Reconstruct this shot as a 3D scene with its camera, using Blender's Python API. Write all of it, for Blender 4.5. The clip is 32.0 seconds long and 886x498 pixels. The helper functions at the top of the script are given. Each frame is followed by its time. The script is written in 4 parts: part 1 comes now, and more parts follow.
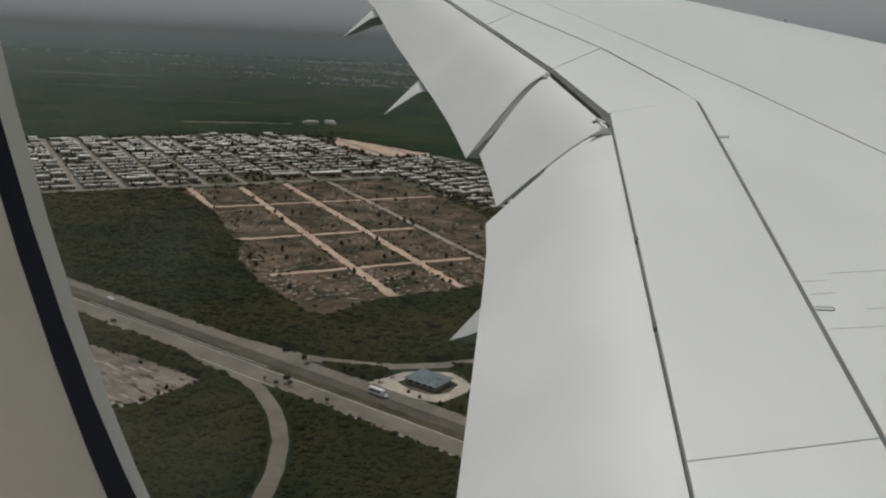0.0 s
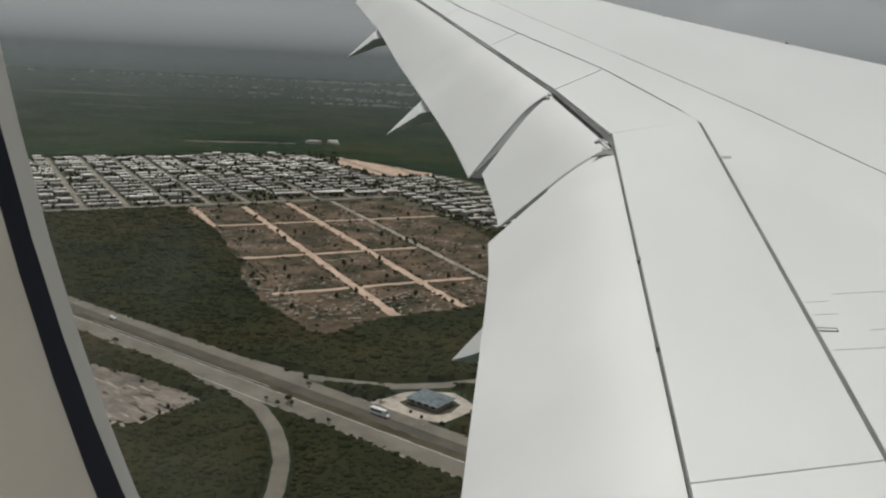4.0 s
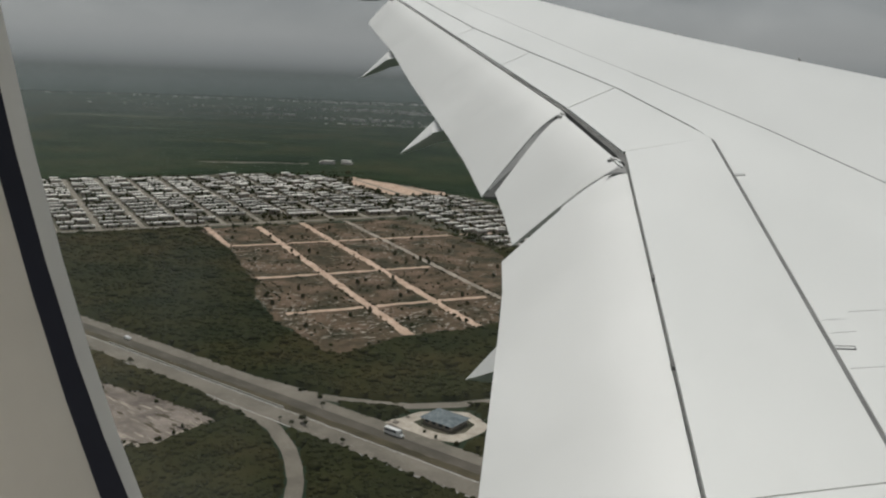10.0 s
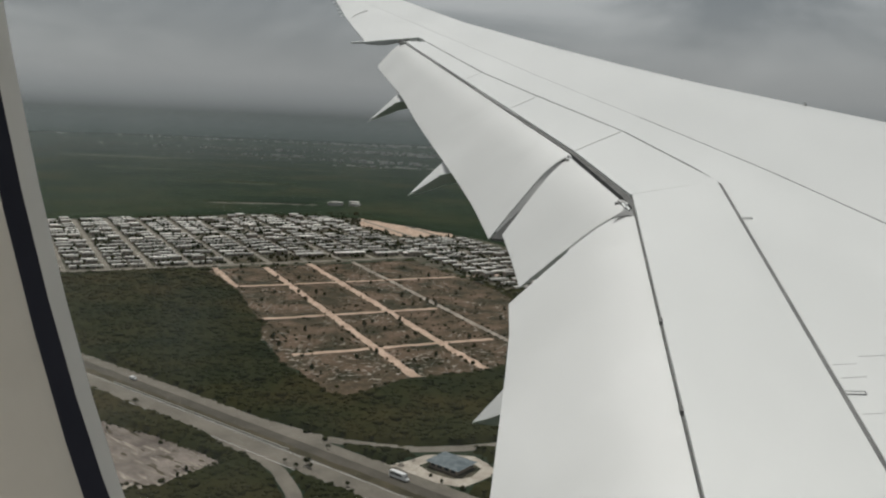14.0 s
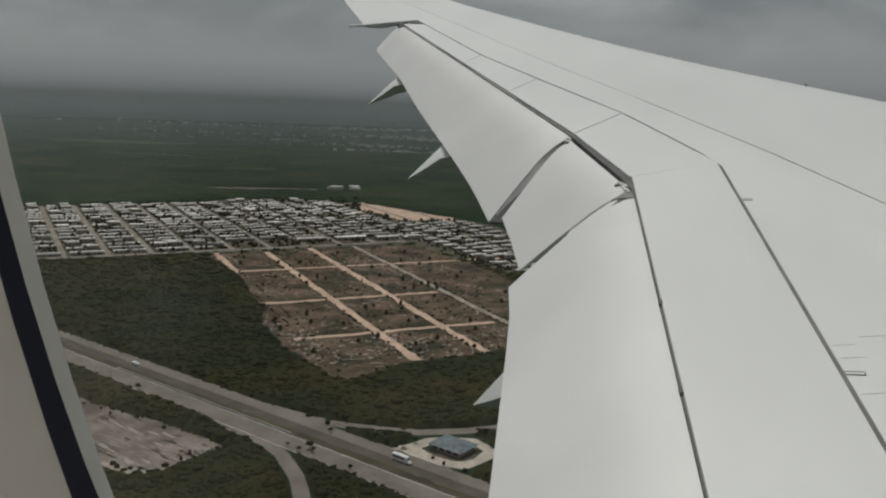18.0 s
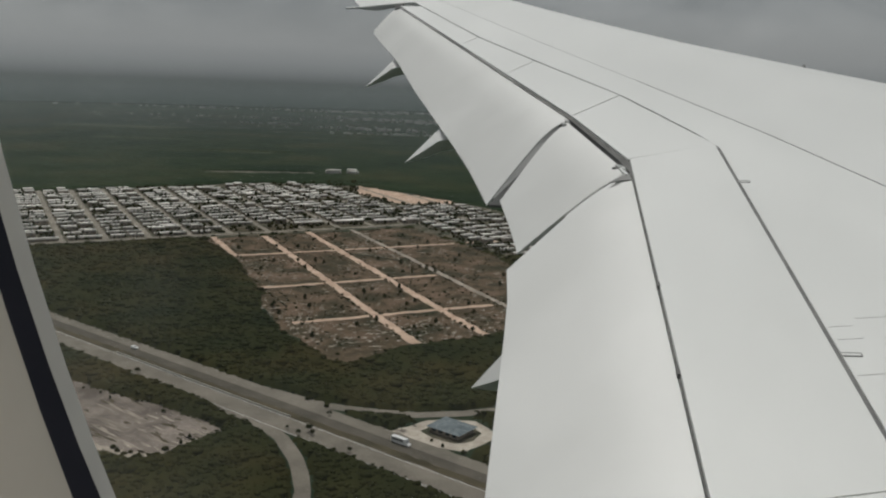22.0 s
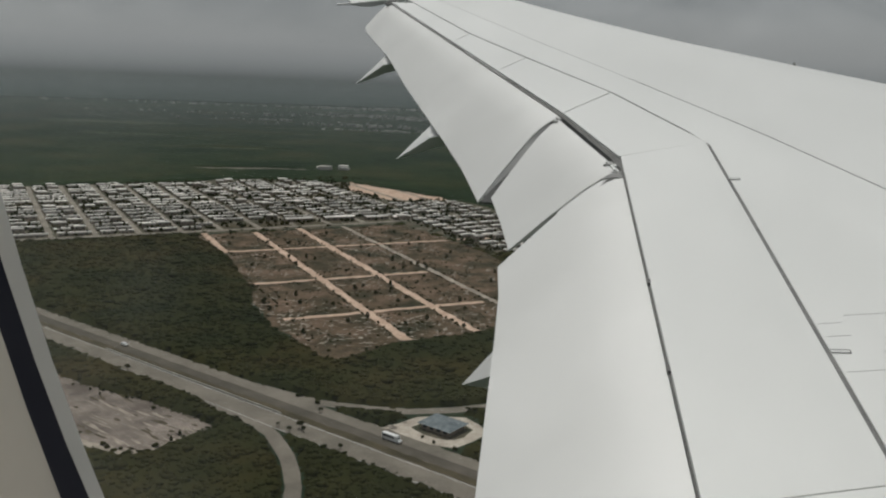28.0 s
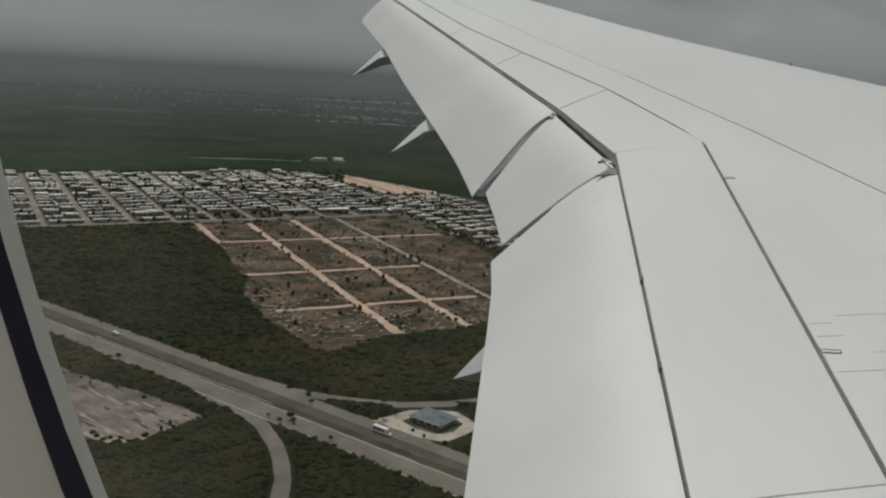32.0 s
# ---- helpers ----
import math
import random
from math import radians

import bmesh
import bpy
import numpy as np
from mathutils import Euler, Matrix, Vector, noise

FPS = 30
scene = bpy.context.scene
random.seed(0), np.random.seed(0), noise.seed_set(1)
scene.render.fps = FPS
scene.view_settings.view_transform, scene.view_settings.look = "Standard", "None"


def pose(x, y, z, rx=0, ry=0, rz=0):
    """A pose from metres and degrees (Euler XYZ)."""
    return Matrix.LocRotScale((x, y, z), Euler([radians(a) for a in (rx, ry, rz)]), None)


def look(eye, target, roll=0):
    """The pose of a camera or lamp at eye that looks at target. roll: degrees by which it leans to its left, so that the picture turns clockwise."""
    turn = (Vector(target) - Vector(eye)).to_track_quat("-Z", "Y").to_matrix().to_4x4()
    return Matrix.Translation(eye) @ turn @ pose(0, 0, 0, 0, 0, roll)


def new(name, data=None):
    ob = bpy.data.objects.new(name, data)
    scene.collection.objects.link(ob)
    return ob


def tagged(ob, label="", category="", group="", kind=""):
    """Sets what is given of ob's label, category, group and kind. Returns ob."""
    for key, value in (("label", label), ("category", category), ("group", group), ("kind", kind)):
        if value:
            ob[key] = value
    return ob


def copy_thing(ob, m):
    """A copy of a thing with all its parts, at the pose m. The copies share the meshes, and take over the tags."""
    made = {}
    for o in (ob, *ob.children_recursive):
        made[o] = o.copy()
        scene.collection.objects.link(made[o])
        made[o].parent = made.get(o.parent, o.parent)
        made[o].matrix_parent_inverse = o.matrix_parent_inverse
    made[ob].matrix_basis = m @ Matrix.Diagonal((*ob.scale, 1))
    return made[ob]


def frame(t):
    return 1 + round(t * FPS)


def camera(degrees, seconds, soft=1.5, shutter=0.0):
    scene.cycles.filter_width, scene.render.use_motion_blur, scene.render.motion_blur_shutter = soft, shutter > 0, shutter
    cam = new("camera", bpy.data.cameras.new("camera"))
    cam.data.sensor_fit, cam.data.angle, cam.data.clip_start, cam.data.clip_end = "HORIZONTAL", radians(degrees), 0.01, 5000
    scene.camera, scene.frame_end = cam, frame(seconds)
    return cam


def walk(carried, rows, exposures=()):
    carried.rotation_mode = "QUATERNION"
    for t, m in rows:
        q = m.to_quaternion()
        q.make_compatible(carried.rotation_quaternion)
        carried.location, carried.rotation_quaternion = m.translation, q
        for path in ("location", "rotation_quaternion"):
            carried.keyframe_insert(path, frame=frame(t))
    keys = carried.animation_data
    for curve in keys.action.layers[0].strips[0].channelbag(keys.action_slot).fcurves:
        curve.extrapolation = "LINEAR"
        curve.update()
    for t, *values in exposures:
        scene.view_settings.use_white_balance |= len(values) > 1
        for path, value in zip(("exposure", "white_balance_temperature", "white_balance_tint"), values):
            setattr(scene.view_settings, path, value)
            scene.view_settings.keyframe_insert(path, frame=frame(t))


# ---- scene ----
# ---------- camera: a phone held at a cabin window, 150 m over the ground ----------
cam = camera(55.0, 32.0, soft=2.2)
ALT = 150.0
ROWS = [
    (0, 0.0005, 0.0000, 0.0000, 75.983, -2.672, -0.388),
    (0.5, 0.0017, 0.0000, 0.0001, 76.984, -2.887, -0.658),
    (1, 0.0042, 0.0000, 0.0002, 77.452, -2.611, -0.895),
    (1.5, 0.0040, 0.0000, 0.0002, 77.062, -2.480, -0.918),
    (2, 0.0043, 0.0000, 0.0002, 77.067, -2.108, -0.736),
    (2.5, 0.0023, 0.0000, 0.0001, 77.008, -2.542, -0.473),
    (4.5, -0.0000, -0.0000, -0.0000, 77.697, -2.807, -0.200),
    (5, -0.0015, -0.0000, -0.0001, 78.319, -2.861, -0.234),
    (5.5, -0.0015, -0.0000, -0.0001, 78.795, -2.791, -0.190),
    (6, -0.0001, -0.0000, -0.0000, 78.524, -2.684, -0.044),
    (6.5, 0.0016, 0.0000, 0.0001, 77.990, -2.693, 0.052),
    (7, 0.0023, 0.0000, 0.0001, 78.095, -2.654, 0.108),
    (7.5, 0.0015, 0.0000, 0.0001, 78.783, -2.552, 0.273),
    (8, 0.0011, 0.0000, 0.0000, 79.026, -2.529, 0.415),
    (8.5, 0.0009, 0.0000, 0.0000, 79.053, -2.530, 0.500),
    (9, 0.0005, 0.0000, 0.0000, 79.025, -2.673, 0.556),
    (9.5, 0.0011, 0.0000, 0.0000, 78.934, -2.461, 0.562),
    (10, 0.0021, 0.0000, 0.0001, 78.539, -2.327, 0.637),
    (10.5, 0.0027, 0.0000, 0.0001, 78.755, -2.497, 0.734),
    (11, 0.0016, 0.0000, 0.0001, 79.772, -2.615, 0.655),
    (11.5, 0.0014, 0.0000, 0.0001, 79.896, -2.572, 0.484),
    (12, 0.0024, 0.0000, 0.0001, 79.586, -2.401, 0.408),
    (12.5, 0.0040, 0.0000, 0.0002, 78.481, -2.351, 0.586),
    (13, 0.0048, 0.0000, 0.0002, 78.666, -2.107, 0.953),
    (13.5, 0.0038, 0.0000, 0.0002, 80.163, -2.796, 1.084),
    (14, 0.0036, 0.0000, 0.0002, 81.320, -2.571, 1.170),
    (14.5, 0.0065, 0.0001, 0.0003, 81.301, -2.287, 1.043),
    (16.5, 0.0092, 0.0001, 0.0004, 79.369, -1.608, 1.166),
    (17, 0.0078, 0.0001, 0.0003, 78.778, -1.358, 1.291),
    (17.5, 0.0090, 0.0001, 0.0004, 79.560, -1.848, 1.127),
    (18, 0.0113, 0.0001, 0.0005, 80.214, -2.168, 1.151),
    (18.5, 0.0117, 0.0001, 0.0005, 80.134, -2.382, 1.093),
    (19, 0.0127, 0.0001, 0.0005, 80.037, -2.227, 1.073),
    (19.5, 0.0122, 0.0001, 0.0005, 79.927, -1.864, 1.059),
    (20, 0.0113, 0.0001, 0.0005, 79.633, -1.577, 0.891),
    (20.5, 0.0135, 0.0001, 0.0006, 78.528, -1.198, 0.556),
    (21, 0.0137, 0.0001, 0.0006, 78.965, -1.624, 0.328),
    (21.5, 0.0135, 0.0001, 0.0006, 79.123, -1.846, 0.680),
    (22, 0.0134, 0.0001, 0.0006, 79.091, -1.976, 0.987),
    (22.5, 0.0137, 0.0001, 0.0006, 78.889, -2.045, 0.617),
    (23, 0.0133, 0.0001, 0.0006, 79.529, -2.452, 0.362),
    (23.5, 0.0132, 0.0001, 0.0006, 80.306, -2.447, 0.396),
    (24, 0.0143, 0.0001, 0.0006, 80.705, -2.572, 0.600),
    (24.5, 0.0143, 0.0001, 0.0006, 80.747, -2.531, 1.022),
    (25, 0.0139, 0.0001, 0.0006, 80.240, -2.230, 1.116),
    (25.5, 0.0148, 0.0001, 0.0006, 79.876, -2.344, 0.827),
    (27.5, 0.0137, 0.0001, 0.0006, 78.865, -2.135, 0.556),
    (28, 0.0144, 0.0001, 0.0006, 78.890, -2.179, 0.425),
    (28.5, 0.0152, 0.0001, 0.0007, 78.956, -2.301, 0.210),
    (29, 0.0153, 0.0001, 0.0007, 79.617, -2.640, 0.020),
    (29.5, 0.0151, 0.0001, 0.0006, 79.865, -3.244, -0.183),
    (30, 0.0176, 0.0002, 0.0008, 78.995, -2.753, -0.280),
    (30.5, 0.0173, 0.0002, 0.0007, 78.359, -2.662, -0.309),
    (31, 0.0170, 0.0001, 0.0007, 78.408, -2.646, -0.167),
    (31.5, 0.0133, 0.0001, 0.0006, 78.672, -3.007, -0.021),
    (32, 0.0106, 0.0001, 0.0005, 78.500, -3.187, 0.171),
]
EXPOSURES = [(0, -0.16), (1, 0.18), (2, 0.25), (4, 0.16), (5, 0.12), (8, 0.15), (14, 0.16), (17, 0.14), (18, -0.12), (19, -0.03), (20, 0.18), (21, 0.02), (23, 0.0), (25, 0.02), (28, 0.06), (29, -0.27), (30, -0.14), (32, -0.14)]
walk(cam, [(t, pose(x, y, ALT + z, a, b, c)) for t, x, y, z, a, b, c in ROWS],
     EXPOSURES)

# ---------- daylight: broken overcast with a veiled sun ----------
SUN_EL, SUN_AZ = 66.0, -18.0
world = bpy.data.worlds.new("overcast")
scene.world = world
world.use_nodes = True
wn, wl = world.node_tree.nodes, world.node_tree.links
wn.clear()


def wnode(kind, **kw):
    n = wn.new(kind)
    for k, v in kw.items():
        n.inputs[k].default_value = v
    return n


w_out = wn.new("ShaderNodeOutputWorld")
w_bg = wnode("ShaderNodeBackground", Strength=1.0)
w_sky = wn.new("ShaderNodeTexSky")
w_sky.sky_type, w_sky.sun_disc = "NISHITA", False
w_sky.sun_elevation, w_sky.sun_rotation = radians(SUN_EL), radians(SUN_AZ)
w_dim = wn.new("ShaderNodeVectorMath")
w_dim.operation = "SCALE"
w_dim.inputs["Scale"].default_value = 0.08
w_tc = wn.new("ShaderNodeTexCoord")
w_map = wn.new("ShaderNodeMapping")
w_map.inputs["Scale"].default_value = (1.0, 1.0, 3.2)
w_noise = wnode("ShaderNodeTexNoise", Scale=3.4, Detail=7.0, Roughness=0.55, Distortion=0.5)
w_ramp = wn.new("ShaderNodeValToRGB")
w_ramp.color_ramp.elements[0].position, w_ramp.color_ramp.elements[0].color = 0.40, (0.155, 0.169, 0.174, 1)
w_ramp.color_ramp.elements[1].position, w_ramp.color_ramp.elements[1].color = 0.68, (0.365, 0.377, 0.374, 1)
w_mix = wn.new("ShaderNodeMixRGB")
w_mix.inputs["Fac"].default_value = 0.93
wl.new(w_tc.outputs["Generated"], w_map.inputs["Vector"])
wl.new(w_map.outputs["Vector"], w_noise.inputs["Vector"])
wl.new(w_noise.outputs["Fac"], w_ramp.inputs["Fac"])
wl.new(w_sky.outputs["Color"], w_dim.inputs[0])
wl.new(w_dim.outputs["Vector"], w_mix.inputs["Color1"])
wl.new(w_ramp.outputs["Color"], w_mix.inputs["Color2"])
wl.new(w_mix.outputs["Color"], w_bg.inputs["Color"])
wl.new(w_bg.outputs["Background"], w_out.inputs["Surface"])

sun_data = bpy.data.lights.new("sun", "SUN")
sun_data.energy, sun_data.angle, sun_data.color = 2.05, radians(22), (0.99, 0.972, 0.928)
sun = new("sun", sun_data)
_e, _a = radians(SUN_EL), radians(SUN_AZ)
sun.matrix_world = look((0, 0, 0), (-math.cos(_e) * math.sin(_a), -math.cos(_e) * math.cos(_a), -math.sin(_e)))


# ---------- materials ----------
def material(name, lo, hi, scale=1.0, rough=0.6, metal=0.0, fine=0.0, fine_scale=20.0, bump=0.0, bump_scale=8.0,
             bump_dist=0.02, island=0.0, obj=0.0, stretch=(1, 1, 1), detail=6.0, spread=(0.35, 0.65), mid=None, spec=0.5):
    """Two-scale noise colour between lo and hi, with grain, relief and variation by piece."""
    m = bpy.data.materials.new(name)
    m.use_nodes = True
    n, l = m.node_tree.nodes, m.node_tree.links
    bs = n["Principled BSDF"]
    bs.inputs["Roughness"].default_value, bs.inputs["Metallic"].default_value = rough, metal
    geo = n.new("ShaderNodeNewGeometry")
    mp = n.new("ShaderNodeMapping")
    mp.inputs["Scale"].default_value = stretch
    l.new(geo.outputs["Position"], mp.inputs["Vector"])
    t1 = n.new("ShaderNodeTexNoise")
    t1.inputs["Scale"].default_value, t1.inputs["Detail"].default_value, t1.inputs["Roughness"].default_value = scale, detail, 0.6
    l.new(mp.outputs["Vector"], t1.inputs["Vector"])
    rp = n.new("ShaderNodeValToRGB")
    rp.color_ramp.elements[0].position, rp.color_ramp.elements[0].color = spread[0], (*lo, 1)
    rp.color_ramp.elements[1].position, rp.color_ramp.elements[1].color = spread[1], (*hi, 1)
    if mid is not None:
        rp.color_ramp.elements.new((spread[0] + spread[1]) / 2).color = (*mid, 1)
    bs.inputs["Specular IOR Level"].default_value = spec
    l.new(t1.outputs["Fac"], rp.inputs["Fac"])
    col = rp.outputs["Color"]

    def vary(value, amount, col):
        mr = n.new("ShaderNodeMapRange")
        mr.inputs["To Min"].default_value, mr.inputs["To Max"].default_value = 1 - amount, 1 + amount
        l.new(value, mr.inputs["Value"])
        vm = n.new("ShaderNodeVectorMath")
        vm.operation = "SCALE"
        l.new(col, vm.inputs[0])
        l.new(mr.outputs["Result"], vm.inputs["Scale"])
        return vm.outputs["Vector"]

    if fine:
        t2 = n.new("ShaderNodeTexNoise")
        t2.inputs["Scale"].default_value, t2.inputs["Detail"].default_value = fine_scale, 4.0
        l.new(mp.outputs["Vector"], t2.inputs["Vector"])
        col = vary(t2.outputs["Fac"], fine, col)
    if island:
        col = vary(geo.outputs["Random Per Island"], island, col)
    if obj:
        oi = n.new("ShaderNodeObjectInfo")
        col = vary(oi.outputs["Random"], obj, col)
    l.new(col, bs.inputs["Base Color"])
    if bump:
        t3 = n.new("ShaderNodeTexNoise")
        t3.inputs["Scale"].default_value, t3.inputs["Detail"].default_value = bump_scale, 5.0
        l.new(geo.outputs["Position"], t3.inputs["Vector"])
        bp = n.new("ShaderNodeBump")
        bp.inputs["Strength"].default_value, bp.inputs["Distance"].default_value = bump, bump_dist
        l.new(t3.outputs["Fac"], bp.inputs["Height"])
        l.new(bp.outputs["Normal"], bs.inputs["Normal"])
    return m


def see_through(name, color, opaque, rough=None, kind="ShaderNodeBsdfTranslucent"):
    m = bpy.data.materials.new(name)
    m.use_nodes = True
    n, l = m.node_tree.nodes, m.node_tree.links
    n.clear()
    o, mix, tr, b = n.new("ShaderNodeOutputMaterial"), n.new("ShaderNodeMixShader"), n.new("ShaderNodeBsdfTransparent"), n.new(kind)
    b.inputs["Color"].default_value = (*color, 1)
    if rough is not None:
        b.inputs["Roughness"].default_value = rough
    mix.inputs["Fac"].default_value = opaque
    l.new(tr.outputs[0], mix.inputs[1]), l.new(b.outputs[0], mix.inputs[2]), l.new(mix.outputs[0], o.inputs["Surface"])
    return m


PAINT = material("white_wing_paint", (0.70, 0.706, 0.688), (0.775, 0.78, 0.76), 0.55, 0.38, fine=0.03, fine_scale=9, bump=0.04, bump_scale=1.2, stretch=(1, 0.35, 1), obj=0.015)
FLAP_PAINT = material("white_flap_paint", (0.670, 0.670, 0.652), (0.738, 0.737, 0.719), 0.7, 0.55, fine=0.035, fine_scale=7, bump=0.02, bump_scale=1.5, obj=0.015)
SEAL = material("grey_seal", (0.13, 0.13, 0.125), (0.22, 0.22, 0.21), 3.0, 0.6, fine=0.2)
FRONT_SEAL = material("pale_grey_seal", (0.22, 0.22, 0.215), (0.34, 0.34, 0.33), 2.0, 0.6, fine=0.12)
JOINT_AND_SHADOW = material("dark_joint_and_shadow", (0.05, 0.05, 0.048), (0.10, 0.10, 0.096), 3.0, 0.6, fine=0.1)
ROOT_SHADOW = material("grey_root_shadow", (0.15, 0.15, 0.145), (0.24, 0.24, 0.23), 5.0, 0.6, fine=0.2)
SEAL_MID = material("grey_sealing_strip", (0.09, 0.09, 0.087), (0.17, 0.17, 0.163), 2.0, 0.6, fine=0.12)
COVE = material("dark_cove_metal", (0.105, 0.104, 0.10), (0.165, 0.163, 0.157), 4.0, 0.7, fine=0.2, spec=0.2)
COVE_PALE = material("grey_cove_metal", (0.105, 0.105, 0.10), (0.165, 0.165, 0.157), 4.0, 0.7, fine=0.2, spec=0.2)
STEEL = material("bare_metal", (0.35, 0.35, 0.34), (0.55, 0.55, 0.53), 5.0, 0.35, 0.8)
END_FACE = material("grey_flap_end", (0.27, 0.27, 0.265), (0.36, 0.36, 0.35), 3.0, 0.6, fine=0.1)
# this grey carries the shade on the white aileron's end
END_GREY = material("grey_end_shade", (0.42, 0.425, 0.425), (0.52, 0.525, 0.52), 3.0, 0.55, fine=0.1)
POD = material("fairing_paint", (0.68, 0.68, 0.66), (0.76, 0.76, 0.74), 1.5, 0.45, fine=0.05)
TRIM = material("beige_cabin_panel", (0.52, 0.50, 0.455), (0.60, 0.58, 0.53), 3.0, 0.7, fine=0.05, fine_scale=60, bump=0.1, bump_scale=300, bump_dist=0.001)
REVEAL = material("pale_window_reveal", (0.50, 0.50, 0.48), (0.60, 0.60, 0.575), 6.0, 0.5, fine=0.06, fine_scale=40)
GASKET = material("black_rubber_gasket", (0.006, 0.008, 0.016), (0.013, 0.015, 0.026), 10.0, 0.7, spec=0.3)
GROUND = material("scrub_floor", (0.013, 0.025, 0.014), (0.034, 0.040, 0.022), 0.004, 0.95, mid=(0.021, 0.034, 0.018), spec=0.06, fine=0.45, fine_scale=0.04, bump=1.0, bump_scale=0.09, bump_dist=3.0, detail=9)
LEAF_FAR = material("far_scrub_foliage", (0.011, 0.022, 0.010), (0.032, 0.038, 0.016), 0.005, 0.95, mid=(0.018, 0.031, 0.013), spec=0.04, fine=0.4, fine_scale=0.03, bump=0.4, bump_scale=0.1, bump_dist=2.0)
LEAF = material("scrub_foliage", (0.015, 0.020, 0.008), (0.043, 0.035, 0.013), 0.009, 0.95, mid=(0.025, 0.027, 0.0095), spec=0.03, fine=0.28, fine_scale=0.06, island=0.14, bump=0.35, bump_scale=1.1, bump_dist=0.3, spread=(0.34, 0.66))
ROADM = material("pale_worn_asphalt", (0.135, 0.122, 0.100), (0.205, 0.184, 0.153), 0.05, 0.9, fine=0.15, fine_scale=0.8, spec=0.12)
ASPHALT = material("brown_grey_asphalt", (0.066, 0.060, 0.048), (0.108, 0.096, 0.078), 0.05, 0.9, fine=0.15, fine_scale=0.8, spec=0.12, stretch=(1, 1, 1))
BARRIER = material("pale_concrete", (0.42, 0.40, 0.36), (0.55, 0.53, 0.48), 0.5, 0.85, fine=0.2, fine_scale=2.0, spec=0.12)
SHOULDER = material("limestone_shoulder", (0.115, 0.105, 0.085), (0.235, 0.212, 0.175), 0.09, 0.95, fine=0.3, fine_scale=0.7, spec=0.12)
VERGE = material("dry_grass_median", (0.050, 0.044, 0.027), (0.092, 0.077, 0.049), 0.06, 0.95, fine=0.3, fine_scale=0.6, spec=0.12)
DIRT = material("pinkish_bare_earth", (0.105, 0.087, 0.074), (0.25, 0.213, 0.184), 0.045, 0.95, fine=0.35, fine_scale=0.35, bump=0.6, bump_scale=0.4, bump_dist=0.5, spec=0.12)
CREAM = material("cream_limestone", (0.20, 0.172, 0.14), (0.37, 0.325, 0.27), 0.07, 0.95, fine=0.3, fine_scale=0.5, bump=0.6, bump_scale=0.5, bump_dist=0.4, spec=0.12)
LOTM = material("pale_concrete_yard", (0.33, 0.29, 0.24), (0.50, 0.45, 0.38), 0.15, 0.9, fine=0.2, fine_scale=0.9, spec=0.12)
RUBBLE = material("grey_limestone_rubble", (0.20, 0.175, 0.145), (0.44, 0.40, 0.34), 0.2, 0.95, island=0.35, fine=0.3, fine_scale=1.2, spec=0.12)
WHITE_ROCK = material("broken_white_limestone", (0.34, 0.315, 0.28), (0.62, 0.585, 0.53), 0.1, 0.9, fine=0.2, fine_scale=0.8, spec=0.12)
TRACK = material("orange_sand_track", (0.39, 0.278, 0.205), (0.57, 0.425, 0.325), 0.08, 0.95, fine=0.2, fine_scale=0.6, spec=0.12)
PARCEL = material("cleared_parcel", (0.032, 0.032, 0.017), (0.150, 0.104, 0.072), 0.035, 0.95, mid=(0.076, 0.056, 0.034), fine=0.5, fine_scale=0.22, bump=0.8, bump_scale=0.3, bump_dist=0.8, spec=0.12)
PASTURE = material("pale_green_pasture", (0.040, 0.056, 0.026), (0.082, 0.090, 0.050), 0.01, 0.95, fine=0.3, fine_scale=0.05, spec=0.06)
YARD = material("suburb_yards", (0.034, 0.040, 0.023), (0.125, 0.108, 0.080), 0.05, 0.95, fine=0.4, fine_scale=0.3, spec=0.12)
STREET = material("pale_street", (0.160, 0.145, 0.118), (0.275, 0.247, 0.205), 0.05, 0.9, fine=0.2, fine_scale=0.5, spec=0.12)
WALLM = material("house_plaster", (0.17, 0.145, 0.115), (0.36, 0.30, 0.245), 0.1, 0.85, obj=0.25, island=0.3, spec=0.12)
ROOFM = material("white_roof_coat", (0.48, 0.455, 0.415), (0.82, 0.79, 0.735), 0.03, 0.75, obj=0.24, island=0.3, fine=0.1, fine_scale=1.0, spec=0.12)
DARKGLASS = material("dark_window_glass", (0.02, 0.025, 0.03), (0.05, 0.055, 0.06), 1.0, 0.15)
TANK = material("black_water_tank", (0.02, 0.02, 0.02), (0.05, 0.05, 0.05), 1.0, 0.5)
BLUEROOF = material("blue_grey_metal_roof", (0.085, 0.105, 0.115), (0.17, 0.20, 0.21), 0.35, 0.7, fine=0.25, fine_scale=1.5, spec=0.2)
CARWHITE = material("white_vehicle_paint", (0.68, 0.68, 0.67), (0.76, 0.76, 0.75), 1.0, 0.3)
BARK = material("grey_brown_bark", (0.07, 0.055, 0.04), (0.15, 0.12, 0.09), 2.0, 0.9, fine=0.3, spec=0.1)
RUBBER = material("tyre_rubber", (0.015, 0.015, 0.015), (0.03, 0.03, 0.03), 5.0, 0.8)


